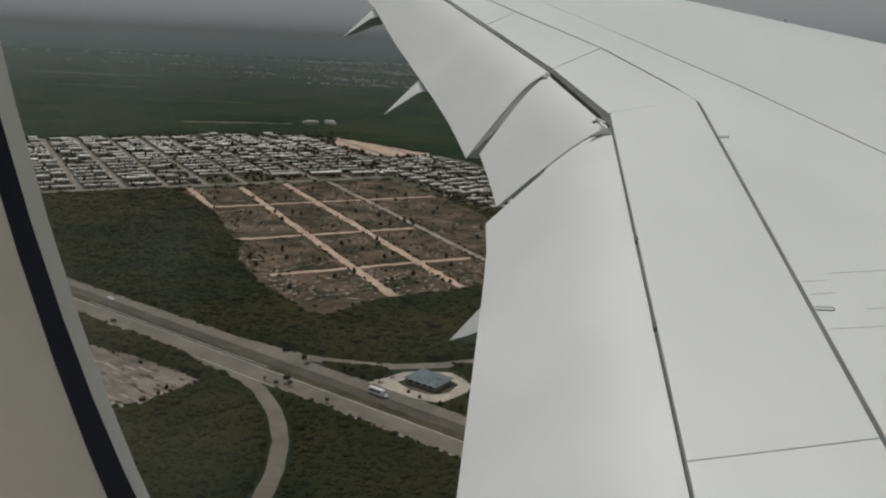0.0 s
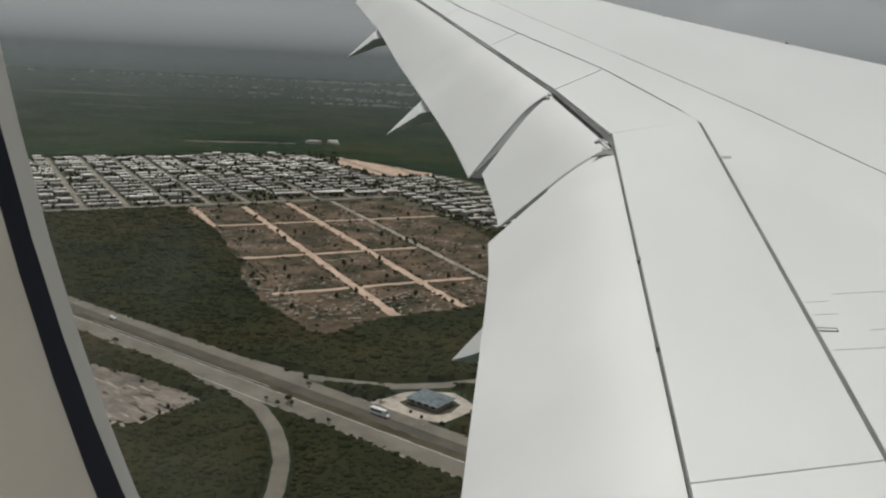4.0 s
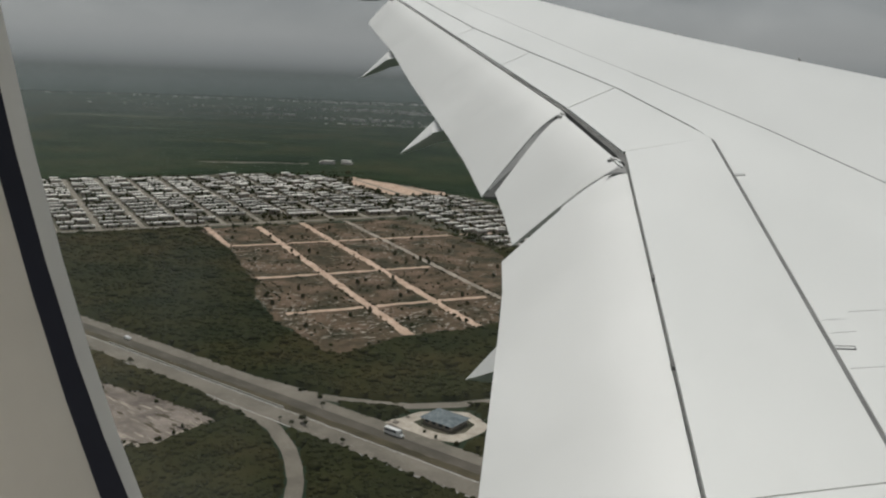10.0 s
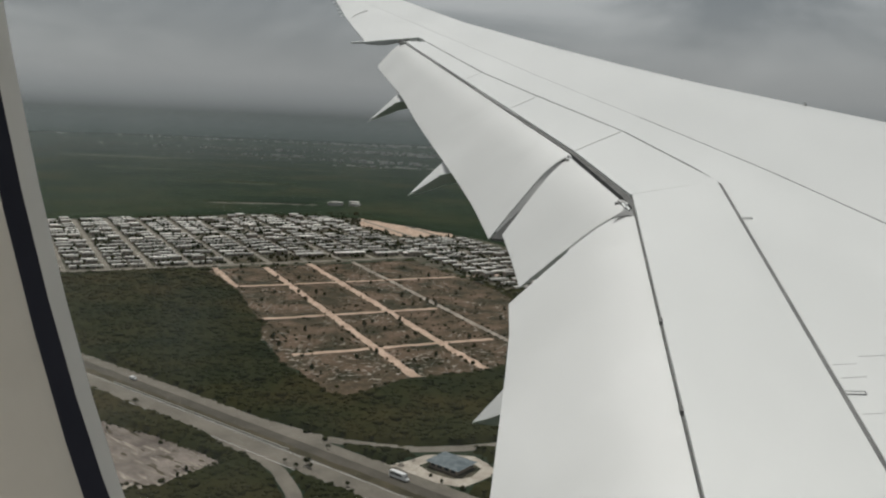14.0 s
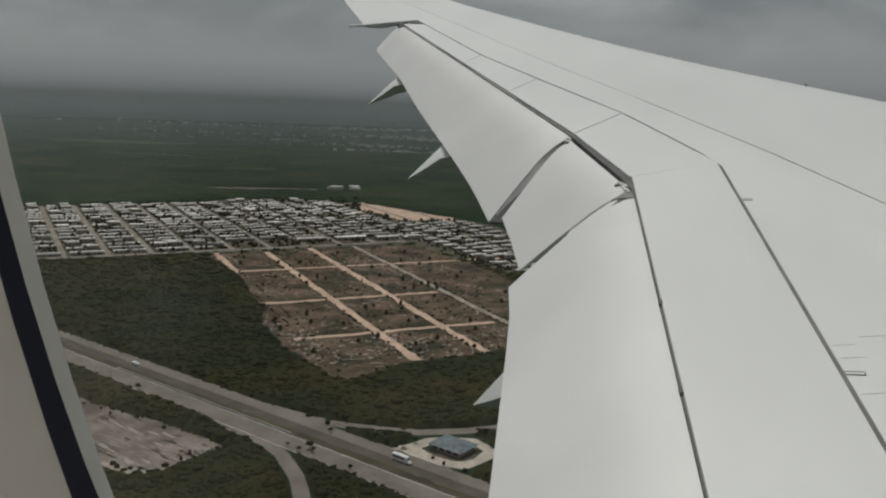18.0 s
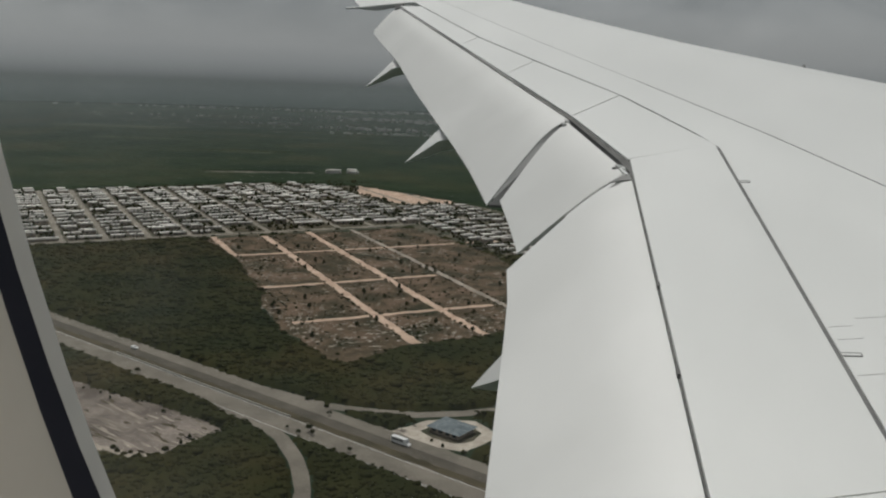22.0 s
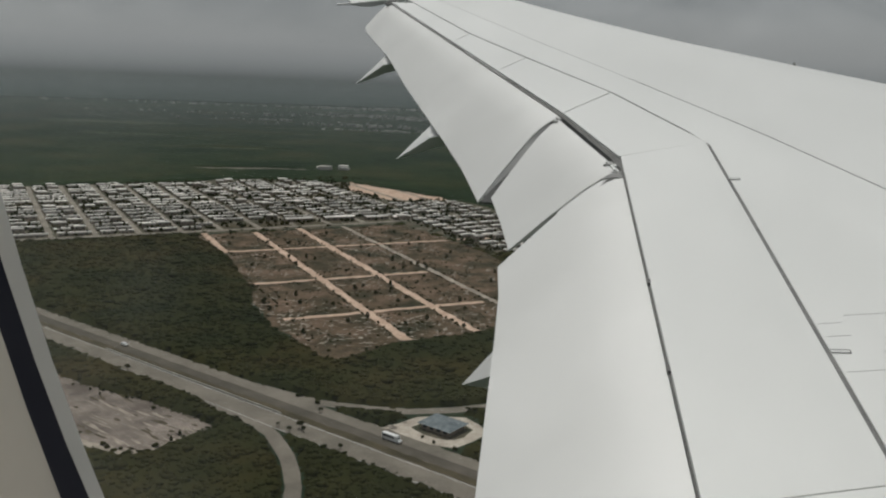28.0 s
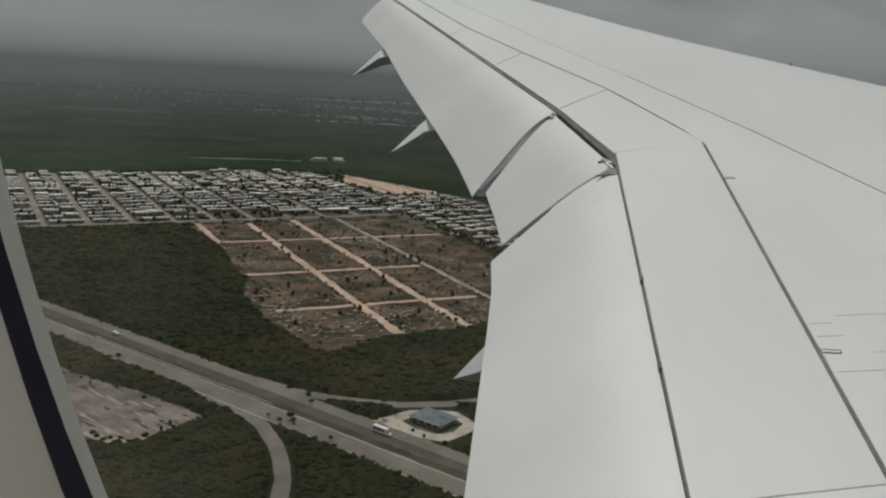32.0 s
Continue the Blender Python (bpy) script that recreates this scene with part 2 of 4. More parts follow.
# ---------- helpers ----------
def mesh_object(name, verts, faces, mat, parent=None, label="", smooth=False):
    me = bpy.data.meshes.new(name)
    me.from_pydata([tuple(v) for v in verts], [], faces)
    me.update()
    bm = bmesh.new()
    bm.from_mesh(me)
    bmesh.ops.recalc_face_normals(bm, faces=bm.faces)
    bm.to_mesh(me)
    bm.free()
    if smooth:
        me.shade_smooth()
        me.set_sharp_from_angle(angle=radians(35))
    me.materials.append(mat)
    ob = new(name, me)
    if parent is not None:
        ob.parent = parent
    if label:
        ob["label"] = label
    return ob


def part(name, bm, mat, parent, label=""):
    me = bpy.data.meshes.new(name)
    bmesh.ops.recalc_face_normals(bm, faces=bm.faces)
    bm.to_mesh(me)
    bm.free()
    me.materials.append(mat)
    ob = new(name, me)
    ob.parent = parent
    if label:
        ob["label"] = label
    return ob


def thing(name, label, category, group="", kind="", at=None):
    ob = new(name)
    if at is not None:
        ob.matrix_world = at
    return tagged(ob, label, category, group, kind)


def add_box(bm, x0, x1, y0, y1, z0, z1, m=None):
    vs = [bm.verts.new((x, y, z)) for z in (z0, z1) for x, y in ((x0, y0), (x1, y0), (x1, y1), (x0, y1))]
    if m is not None:
        for v in vs:
            v.co = m @ v.co
    for f in ((0, 3, 2, 1), (4, 5, 6, 7), (0, 1, 5, 4), (1, 2, 6, 5), (2, 3, 7, 6), (3, 0, 4, 7)):
        bm.faces.new([vs[i] for i in f])
    return bm


def lerp_line(pts, s):
    """The point at share s along a plan line, by its first coordinate's knots in even shares of length."""
    pts = [np.array(p, float) for p in pts]
    seg = [np.linalg.norm(b - a) for a, b in zip(pts, pts[1:])]
    d = s * sum(seg)
    for a, b, q in zip(pts, pts[1:], seg):
        if d <= q + 1e-9:
            return a + (b - a) * (d / q)
        d -= q
    return pts[-1]


# ---------- the aircraft's axes ----------
EYE = Vector((0, 0, ALT))
SPAN = Vector((0.10009602, 0.96750463, 0.23219728))
FORE = Vector((0.99218449, -0.11453344, 0.04951789))
UPW = Vector((-0.07450314, -0.225426, 0.97140743))
UNIT = 2.7  # the eye stands this far above the wing's upper surface


def W(u, v, w=0.0):
    """Outboard, forward and up on the wing, in units of 2.7 m."""
    return EYE + UNIT * (float(u) * SPAN + float(v) * FORE + (float(w) - 1) * UPW)


def shell(name, fn, nu, nv, depth, mat, parent, label="", smooth=True):
    """A closed plate: its upper side is fn(s, q), its lower side lies depth(s, q) below."""
    top = [fn(i / nu, j / nv) for i in range(nu + 1) for j in range(nv + 1)]
    low = []
    for i in range(nu + 1):
        for j in range(nv + 1):
            u, v, w = top[i * (nv + 1) + j]
            low.append((u, v, w - depth(i / nu, j / nv)))
    n = len(top)
    verts = [W(*p) for p in top + low]
    faces = []
    at = lambda i, j: i * (nv + 1) + j
    for i in range(nu):
        for j in range(nv):
            q = [at(i, j), at(i + 1, j), at(i + 1, j + 1), at(i, j + 1)]
            faces += [q, [k + n for k in reversed(q)]]
    rim = [at(i, 0) for i in range(nu)] + [at(nu, j) for j in range(nv)] + [at(i, nv) for i in range(nu, 0, -1)] + [at(0, j) for j in range(nv, 0, -1)]
    for a, b in zip(rim, rim[1:] + rim[:1]):
        faces.append([a, a + n, b + n, b])
    return mesh_object(name, verts, faces, mat, parent, label, smooth)


# ---------- the wing ----------
wing = thing("aircraft_wing", "white swept airliner wing with extended flaps and closed spoilers", "wing", at=Matrix.Translation(W(1.0, 1.0, -0.2)))


def wpart(ob):
    """Keeps a part where it was built when it goes under the wing."""
    ob.matrix_parent_inverse = wing.matrix_world.inverted()
    return ob


def under(ob, owner):
    """Puts a small part under the larger part that carries it."""
    ob.parent = owner
    return ob


SPOILER_FRONT = [(0.3, 0.625), (3.25, 0.608), (4.04, 0.298), (4.87, -0.125), (5.66, -0.515), (7.16, -1.125), (7.6, -1.30)]
SKIN_LINE = [(0.3, 2.06), (2.74, 1.08), (3.37, 0.83), (4.33, 0.40), (5.30, -0.05), (7.43, -0.99), (10.5, -2.34), (13.2, -3.22)]
LEADING = [(0.3, 4.22), (2.5, 2.75), (4.19, 1.57), (4.66, 1.235), (5.32, 0.775), (5.96, 0.385), (6.85, -0.11), (8.6, -1.02), (10.6, -1.88), (13.2, -2.95)]


def by_u(line, u):
    for (a, b), (c, d) in zip(line, line[1:]):
        if u <= c:
            return b + (d - b) * (u - a) / (c - a)
    return line[-1][1]


U0, U1 = -0.62, 13.0
GAP = 0.0042


def aft_skin(s, q):
    u = U0 + (7.436 - U0) * s
    a, b = by_u(SPOILER_FRONT, u) + GAP * 1.6, by_u(SKIN_LINE, u) - 0.0010
    return u, a + (b - a) * q, 0.0


def fore_skin(s, q):
    u = U0 + (U1 - U0) * s
    a, b = by_u(SKIN_LINE, u) + 0.0010, by_u(LEADING, u) + 0.045
    return u, a + (b - a) * q, -0.018 * max(0.0, (q - 0.75) / 0.25) ** 2


TIP_TE = [(7.44, -1.70), (9.194, -2.284), (11.022, -2.849), (13.2, -3.53)]


def tip_skin(s, q):
    u = 7.44 + (U1 - 7.44) * s
    a, b = by_u(TIP_TE, u), by_u(SKIN_LINE, u) - 0.0028
    return u, a + (b - a) * q, -0.034 * (1 - q) ** 1.7


wpart(shell("skin_panel", aft_skin, 40, 4, lambda s, q: 0.10, PAINT, wing, "white painted upper skin"))
wpart(shell("leading_skin", fore_skin, 60, 12, lambda s, q: 0.16 * (1 - q) + 0.02, PAINT, wing, "white painted leading edge skin"))
outer_panel = wpart(shell("outer_panel", tip_skin, 16, 4, lambda s, q: 0.008 + 0.06 * q, PAINT, wing, "white outer wing panel with aileron"))

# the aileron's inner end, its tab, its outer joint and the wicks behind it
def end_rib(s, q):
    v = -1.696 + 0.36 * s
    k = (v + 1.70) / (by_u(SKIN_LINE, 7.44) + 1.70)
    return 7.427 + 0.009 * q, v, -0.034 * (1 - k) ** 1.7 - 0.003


def aileron_tab(s, q):
    return 7.43 + 0.055 * q, -1.83 + 0.15 * s, -0.037 + 0.002 * s


def outer_joint(s, q):
    return 9.243 + 0.40 * s + 0.03 * q, -2.262 + 0.105 * s, -0.0325 * (1 - s) ** 2 + 0.002


# plate added over the aileron's end, its shade put into the grey
under(shell("aileron_end_rib", end_rib, 10, 1, lambda s, q: 0.016 + 0.026 * math.sin(math.pi * s), END_GREY, wing, "end face of the drooped aileron, toned grey for shade"), outer_panel)
under(shell("aileron_tab", aileron_tab, 4, 1, lambda s, q: 0.012, END_GREY, wing, "thin tab behind the aileron"), outer_panel)
under(shell("aileron_joint", outer_joint, 6, 1, lambda s, q: 0.006, SEAL, wing, "dark joint at the aileron's outer end"), outer_panel)
for u in (9.5, 9.9, 10.3, 10.7, 11.1):
    v = by_u(TIP_TE, u)
    under(shell("static_wick", lambda s, q: (u + 0.03 * q, v - 0.06 + 0.07 * s, -0.034), 1, 1, lambda s, q: 0.006, PAINT, wing, "short static wick"), outer_panel)

# structure under the joints
def cove(u0, u1):
    def fn(s, q):
        u = u0 + (u1 - u0) * s
        b = by_u(SPOILER_FRONT, u) + 0.02
        a = by_u([(0.3, 0.2675), (2.93, 0.265), (3.02, 0.251), (3.66, 0.055), (5.39, -0.617), (7.20, -1.326)], u)
        return u, a + (b - a) * q, -0.0085
    return fn


wpart(shell("cove_panel", cove(U0, 2.955), 24, 2, lambda s, q: 0.06, COVE_PALE, wing, "grey inboard spoiler bay"))
wpart(shell("cove_panel", cove(2.957, 7.2), 30, 2, lambda s, q: 0.06, COVE, wing, "dark grey outboard spoiler bay"))


def front_strip(u0, u1, width):
    def fn(s, q):
        u = u0 + (u1 - u0) * s
        return u, by_u(SPOILER_FRONT, u) + GAP * 0.2 + (q - 0.5) * GAP * width, -0.0022
    return fn


wpart(shell("spoiler_seal", front_strip(U0, 3.25, 2.6), 30, 1, lambda s, q: 0.008, SEAL_MID, wing, "grey sealing strip"))
wpart(shell("spoiler_seal", front_strip(3.25, 7.1, 2.9), 40, 1, lambda s, q: 0.008, JOINT_AND_SHADOW, wing, "dark sealing strip"))


def seam(name, line, u0, u1, width, mat, label, depth=0.0016, n=40):
    def fn(s, q):
        u = u0 + (u1 - u0) * s
        return u, by_u(line, u) + (q - 0.5) * width, -depth
    return wpart(shell(name, fn, n, 1, lambda s, q: 0.006, mat, wing, label))


seam("skin_seam", SKIN_LINE, U0, 4.33, 0.0062, JOINT_AND_SHADOW, "thin dark sealed skin joint", -0.0004)
seam("skin_seam", SKIN_LINE, 4.33, 10.3, 0.0042, FRONT_SEAL, "thin pale sealed skin joint", -0.0004)

# spoilers: aft edge and front edge, each an own panel
HINGE_IN, HINGE_OUT = 0.271, [(3.05, 0.268), (3.665, 0.070), (4.545, -0.270), (5.40, -0.606), (7.20, -1.305)]


def spoiler(a0, b0, a1, b1, label):
    """Corners: aft inner, fore inner, aft outer, fore outer."""
    def fn(s, q):
        a = np.array(a0) + (np.array(a1) - a0) * s
        b = np.array(b0) + (np.array(b1) - b0) * s
        p = a + (b - a) * q
        return p[0], p[1], 0.0
    ob = shell("spoiler", fn, 6, 3, lambda s, q: 0.012, PAINT, wing, label, smooth=False)
    return wpart(ob)


spoiler((U0, HINGE_IN), (U0, 0.620), (1.166, HINGE_IN), (1.252, 0.615), "white inboard spoiler panel")
spoiler((1.170, HINGE_IN), (1.256, 0.615), (3.0729, HINGE_IN), (3.2499, 0.603), "white inboard spoiler panel")
FRONTS = [(3.25, 0.604), (4.04, 0.293), (4.865, -0.130), (5.655, -0.520), (7.13, -1.118)]
AFTS = [(3.073, 0.264), (3.683, 0.066), (4.55, -0.272), (5.405, -0.608), (7.20, -1.306)]
for k in range(4):
    a0, a1, b0, b1 = AFTS[k], AFTS[k + 1], FRONTS[k], FRONTS[k + 1]
    e, e0 = 0.0040, (0.0003 if k == 0 else 0.0040)
    spoiler((a0[0] + e0, a0[1] - e0 * 0.4), (b0[0] + e0, b0[1] - e0 * 0.4), (a1[0] - e, a1[1] + e * 0.4), (b1[0] - e, b1[1] + e * 0.4), "white outboard spoiler panel")


GAP_LINE = [(u, v - 0.007) for u, v in HINGE_OUT]
for u0, u1 in ((4.40, 5.15), (6.02, 7.10)):
    seam("gap_seal", GAP_LINE, u0, u1, 0.009, FRONT_SEAL, "pale grey seal in the flap gap", 0.007, 8)

# flaps: a cambered plate between its front edge and its trailing edge
def flap(name, front, trail, bulge, label, nu=14, nv=25, thick=0.075, swell=0.0):
    def fn(s, q):
        a, b = lerp_line(front, s), lerp_line(trail, s)
        p = a + (b - a) * q
        p[2] += (bulge + swell * max(0.0, 1 - s / 0.32) ** 2) * 4 * (q / 0.36 * (1 - 0.5 * q / 0.36) * 0.46 if q < 0.36 else 0.23 * (1 - ((q - 0.36) / 0.64) ** 1.35))
        return tuple(p)
    return wpart(shell(name, fn, nu, nv, lambda s, q: 0.004 + thick * (1 - q) ** 0.7, FLAP_PAINT, wing, label))


inboard_flap = flap("inboard_flap", [(U0, 0.2665, -0.012), (2.93, 0.264, -0.012)], [(U0, -0.143, -0.238), (2.138, -0.143, -0.238), (2.40, -0.147, -0.242), (2.626, -0.163, -0.250)], 0.037, "white lowered inboard flap")
flap("flaperon", [(2.962, 0.258, -0.018), (3.64, 0.046, -0.016)], [(2.866, -0.138, -0.295), (3.086, -0.179, -0.278), (3.326, -0.231, -0.263)], 0.028, "white lowered flaperon", thick=0.05)
outboard_flap = flap("outboard_flap", [(3.665, 0.052, -0.013), (5.39, -0.618, -0.012), (7.175, -1.316, -0.011)], [(3.376, -0.292, -0.301), (3.728, -0.393, -0.277), (4.095, -0.514, -0.263), (5.145, -0.874, -0.231), (5.925, -1.125, -0.196), (6.64, -1.386, -0.185), (6.985, -1.511, -0.179), (7.062, -1.512, -0.171)], 0.019, "white lowered outboard flap", nu=28, swell=0.029)


def chord(front, trail, bulge, q):
    """A point of a flap's end edge at share q of its chord."""
    p = np.array(front) + (np.array(trail) - front) * q
    p[2] += bulge * 4 * (q / 0.36 * (1 - 0.5 * q / 0.36) * 0.46 if q < 0.36 else 0.23 * (1 - ((q - 0.36) / 0.64) ** 1.35))
    return p


def end_face(name, a, b, q0, q1, drop, mat, label, owner, share=lambda t: (0.0, 1.0)):
    """Closes the slot between two flap ends a little below their skins, over a share of its width."""
    def fn(s, q):
        t = q0 + (q1 - q0) * s
        p, r = chord(*a, t), chord(*b, t)
        q = share(t)[0] + (share(t)[1] - share(t)[0]) * q
        m = p + (r - p) * q
        return m[0], m[1], m[2] - drop[0] - (drop[1] - drop[0]) * q
    return under(shell(name, fn, 24, 2, lambda s, q: 0.012, mat, wing, label), owner)


OUTER_END = ((3.665, 0.052, -0.013), (3.376, -0.292, -0.301), 0.048)
FLAPERON_OUT = ((3.64, 0.046, -0.016), (3.326, -0.231, -0.263), 0.028)
FLAPERON_IN = ((2.962, 0.258, -0.018), (2.866, -0.138, -0.295), 0.028)
INNER_END = ((2.93, 0.264, -0.012), (2.626, -0.163, -0.250), 0.037)
def slot_edge(t):
    """Share of the slot's width that the flap's own end takes up; painted shadow fills the rest."""
    return 0.74 - 0.70 * max(0.0, (t - 0.62) / 0.38)


end_face("flap_end_face", OUTER_END, FLAPERON_OUT, 0.04, 0.93, (0.004, 0.022), END_FACE, "grey end face of the outboard flap", outboard_flap, lambda t: (0.0, slot_edge(t)))
# dark strip stands in for the shadow along the slot's flaperon side
end_face("flap_slot_seal", OUTER_END, FLAPERON_OUT, 0.04, 0.985, (0.006, 0.026), JOINT_AND_SHADOW, "dark strip painted as shadow in the slot beside the flaperon", outboard_flap, lambda t: (slot_edge(t), 1.0))
end_face("flap_end_face", INNER_END, FLAPERON_IN, 0.03, 0.55, (0.006, 0.009), FLAP_PAINT, "white end strip of the inboard flap", inboard_flap)


def pod(base, tip, fore, width, height, owner):
    """A flap track fairing: a faceted canoe from under the flap to its pointed tail."""
    base, tip, fore = np.array(base), np.array(tip), np.array(fore)
    section = [(0.25, 0.80), (1.0, 0.25), (0.45, -1.15), (-0.25, -1.2), (-1.0, 0.10)]
    verts, faces, n, rings = [], [], len(section), 18
    for i in range(rings + 1):
        s = i / rings
        c = fore + (base - fore) * min(1, s * 2) if s < 0.5 else base + (tip - base) * (2 * s - 1)
        k = 0.55 + 0.45 * math.sin(min(1, s * 2) * math.pi / 2) if s < 0.5 else 1 - (2 * s - 1) ** 1.15
        k = max(k, 0.012)
        for a, b in section:
            verts.append(W(c[0] + width * k * a, c[1], c[2] + height * k * (b - 0.5)))
    for i in range(rings):
        for j in range(n):
            faces.append([i * n + j, i * n + (j + 1) % n, (i + 1) * n + (j + 1) % n, (i + 1) * n + j])
    faces += [list(range(n))[::-1], [rings * n + j for j in range(n)]]
    return under(mesh_object("flap_track_fairing", verts, faces, POD, wing, "pale pointed flap track fairing", True), owner)


pod((6.03, -1.165, -0.232), (6.03, -1.392, -0.408), (6.03, -0.60, -0.14), 0.105, 0.056, outboard_flap)
pod((4.44, -0.628, -0.288), (4.44, -0.832, -0.460), (4.44, 0.0, -0.18), 0.092, 0.060, outboard_flap)
pod((2.06, -0.132, -0.254), (2.06, -0.234, -0.356), (2.06, 0.45, -0.18), 0.062, 0.055, inboard_flap)

# small fittings on the wing
def wbox(name, u0, u1, v0, v1, w0, w1, mat, label, turn=None):
    c = [(u0, v0), (u1, v0), (u1, v1), (u0, v1)]
    if turn is not None:
        du, dv = turn
        c = [(u + (v - v0) * du, v + (u - u0) * dv) for u, v in c]
    verts = [W(u, v, w) for w in (w0, w1) for u, v in c]
    return wpart(mesh_object(name, verts, [(0, 3, 2, 1), (4, 5, 6, 7), (0, 1, 5, 4), (1, 2, 6, 5), (2, 3, 7, 6), (3, 0, 4, 7)], mat, wing, label))


def bracket(u, v, length, width):
    """A raised open loop beside the spoilers' front joint."""
    t = 0.0017
    wbox("bracket_bar", u, u + t, v, v + length, 0, 0.0022, SEAL_MID, "small pale metal rail")
    wbox("bracket_bar", u + width, u + width + t, v, v + length, 0, 0.0022, SEAL_MID, "small pale metal rail")
    wbox("bracket_bar", u, u + width + t, v + length, v + length + t, 0, 0.0022, SEAL_MID, "small pale metal rail")
    wbox("bracket_pad", u + t, u + width, v, v + length, 0.0003, 0.0012, PAINT, "white pad")


bracket(1.688, 0.624, 0.040, 0.012)
bracket(2.812, 0.612, 0.036, 0.014)
for u, v0, v1 in ((1.818, 0.630, 0.685), (1.862, 0.700, 0.900), (1.759, 0.632, 0.690), (1.611, 0.632, 0.820), (1.70, 0.735, 0.90)):
    wbox("skin_crease", u, u + 0.0010, v0, v1, -0.001, 0.0006, FRONT_SEAL, "thin grey panel joint", (0.16, 0.0))
for u, v in ((6.337, 0.175), (5.384, 0.735), (4.636, 1.275)):
    wbox("leading_edge_fitting", u, u + 0.03, v, v + 0.008, -0.02, -0.003, FRONT_SEAL, "small dark leading edge fitting")
for u, v in ((1.598, 0.2685), (2.02, 0.2685)):
    wbox("hinge_stop", u, u + 0.024, v - 0.005, v + 0.004, -0.012, 0.0, COVE, "dark hinge stop")
for u, v, du in ((3.00, 0.248, 0.05), (3.02, 0.225, 0.03), (3.63, 0.045, 0.04), (3.60, 0.030, 0.03), (7.17, -1.32, 0.05)):
    wbox("hinge_fitting", u, u + du, v, v + 0.014, -0.03, -0.013, STEEL, "bare metal hinge fitting", (0.0, -0.3))
    wbox("hinge_fitting", u + 0.01, u + du * 0.7, v - 0.016, v - 0.004, -0.03, -0.020, COVE, "dark hinge fitting", (0.0, -0.3))
for u, v in ((7.10, -1.335), (7.20, -1.365), (7.30, -1.345)):
    wbox("hinge_fitting", u, u + 0.05, v, v + 0.05, -0.02, -0.004, COVE, "dark aileron hinge fitting", (0.3, 0.0))


# dark wedge laid on the flap to paint the shadow at the flaperon's root
def root_seal(s, q):
    a, b = lerp_line([(2.844, 0.183), (2.911, 0.226), (2.948, 0.270)], s), lerp_line([(2.844, 0.183), (2.869, 0.229), (2.866, 0.268)], s)
    p = a + (b - a) * q
    return p[0], p[1], -0.011


wpart(shell("root_seal", root_seal, 8, 2, lambda s, q: 0.004, ROOT_SHADOW, wing, "dark grey wedge painted as shadow at the flaperon's root"))
for u, v, du, dv in ((2.935, 0.236, 0.05, 0.008), (2.915, 0.246, 0.035, 0.007), (2.975, 0.240, 0.02, 0.010)):
    wbox("hinge_fitting", u, u + du, v, v + dv, -0.012, -0.004, PAINT, "white hinge fitting", (0.0, -0.2))

# ---------- cabin window ----------
K = 0.68
LEAN = radians(15.0)
AZ = math.atan2(SPAN.x, SPAN.y)
LAT, FWD = Vector((math.sin(AZ), math.cos(AZ), 0)), Vector((math.cos(AZ), -math.sin(AZ), 0))
WUP = Vector((0, 0, 1)) * math.cos(LEAN) - LAT * math.sin(LEAN)
WOUT = LAT * math.cos(LEAN) + Vector((0, 0, 1)) * math.sin(LEAN)


def C(x, y, d):
    """Forward, up along the wall and outward from the eye, in metres."""
    return EYE + x * FWD + y * WUP + d * WOUT


def loop(edge, half_h, d, right=0.19, n=72, power=2.1, cy=-0.07):
    """A rounded window outline whose aft edge lies at edge."""
    edge, right, half_h, cy, d = edge * K, right, half_h * K, cy * K, d * K
    cx, a = (edge + right) / 2, (right - edge) / 2
    out = []
    for i in range(n):
        t = 2 * math.pi * i / n
        c, s = math.cos(t), math.sin(t)
        out.append((cx + a * math.copysign(abs(c) ** (2 / power), c), cy + half_h * math.copysign(abs(s) ** (2 / power), s), d))
    return out


def loft(name, loops, mat, parent, label=""):
    n = len(loops[0])
    verts = [C(*p) for l in loops for p in l]
    faces = [[i * n + j, i * n + (j + 1) % n, (i + 1) * n + (j + 1) % n, (i + 1) * n + j] for i in range(len(loops) - 1) for j in range(n)]
    return mesh_object(name, verts, faces, mat, parent, label, True)


def square(loop_pts, x0, x1, y0, y1, d):
    out = []
    cx = sum(p[0] for p in loop_pts) / len(loop_pts)
    cy = sum(p[1] for p in loop_pts) / len(loop_pts)
    for x, y, _ in loop_pts:
        dx, dy = x - cx, y - cy
        k = min(((x1 if dx > 0 else x0) - cx) / dx if abs(dx) > 1e-9 else 1e9, ((y1 if dy > 0 else y0) - cy) / dy if abs(dy) > 1e-9 else 1e9)
        out.append((cx + dx * k, cy + dy * k, d))
    return out


window = thing("window_1", "cabin window with black gasket and pale reveal", "window", kind="structure")
L0 = loop(-0.33, 0.80, 0.40, right=0.27)
L1c = loop(-0.237, 0.66, 0.352)
L1 = loop(-0.2240, 0.62, 0.340)
L2 = loop(-0.2262, 0.60, 0.330)
L3 = loop(-0.2311, 0.68, 0.322)
L3b = loop(-0.2335, 0.68, 0.317)
L4 = loop(-0.262, 0.74, 0.285)
L5 = loop(-0.300, 0.82, 0.262)
LIP = [loop(-0.2242, 0.616, 0.3375), loop(-0.2247, 0.611, 0.3350), loop(-0.2254, 0.606, 0.3325)]
loft("window_reveal", [L0, L1c, L1, *LIP, L2], REVEAL, window, "pale grey moulded reveal")
loft("window_gasket", [L2, L3], GASKET, window, "black rubber gasket")
loft("window_bezel", [L3, L3b, L4, L5], TRIM, window, "beige plastic bezel")
pane_loop = loop(-0.247, 0.67, 0.356)
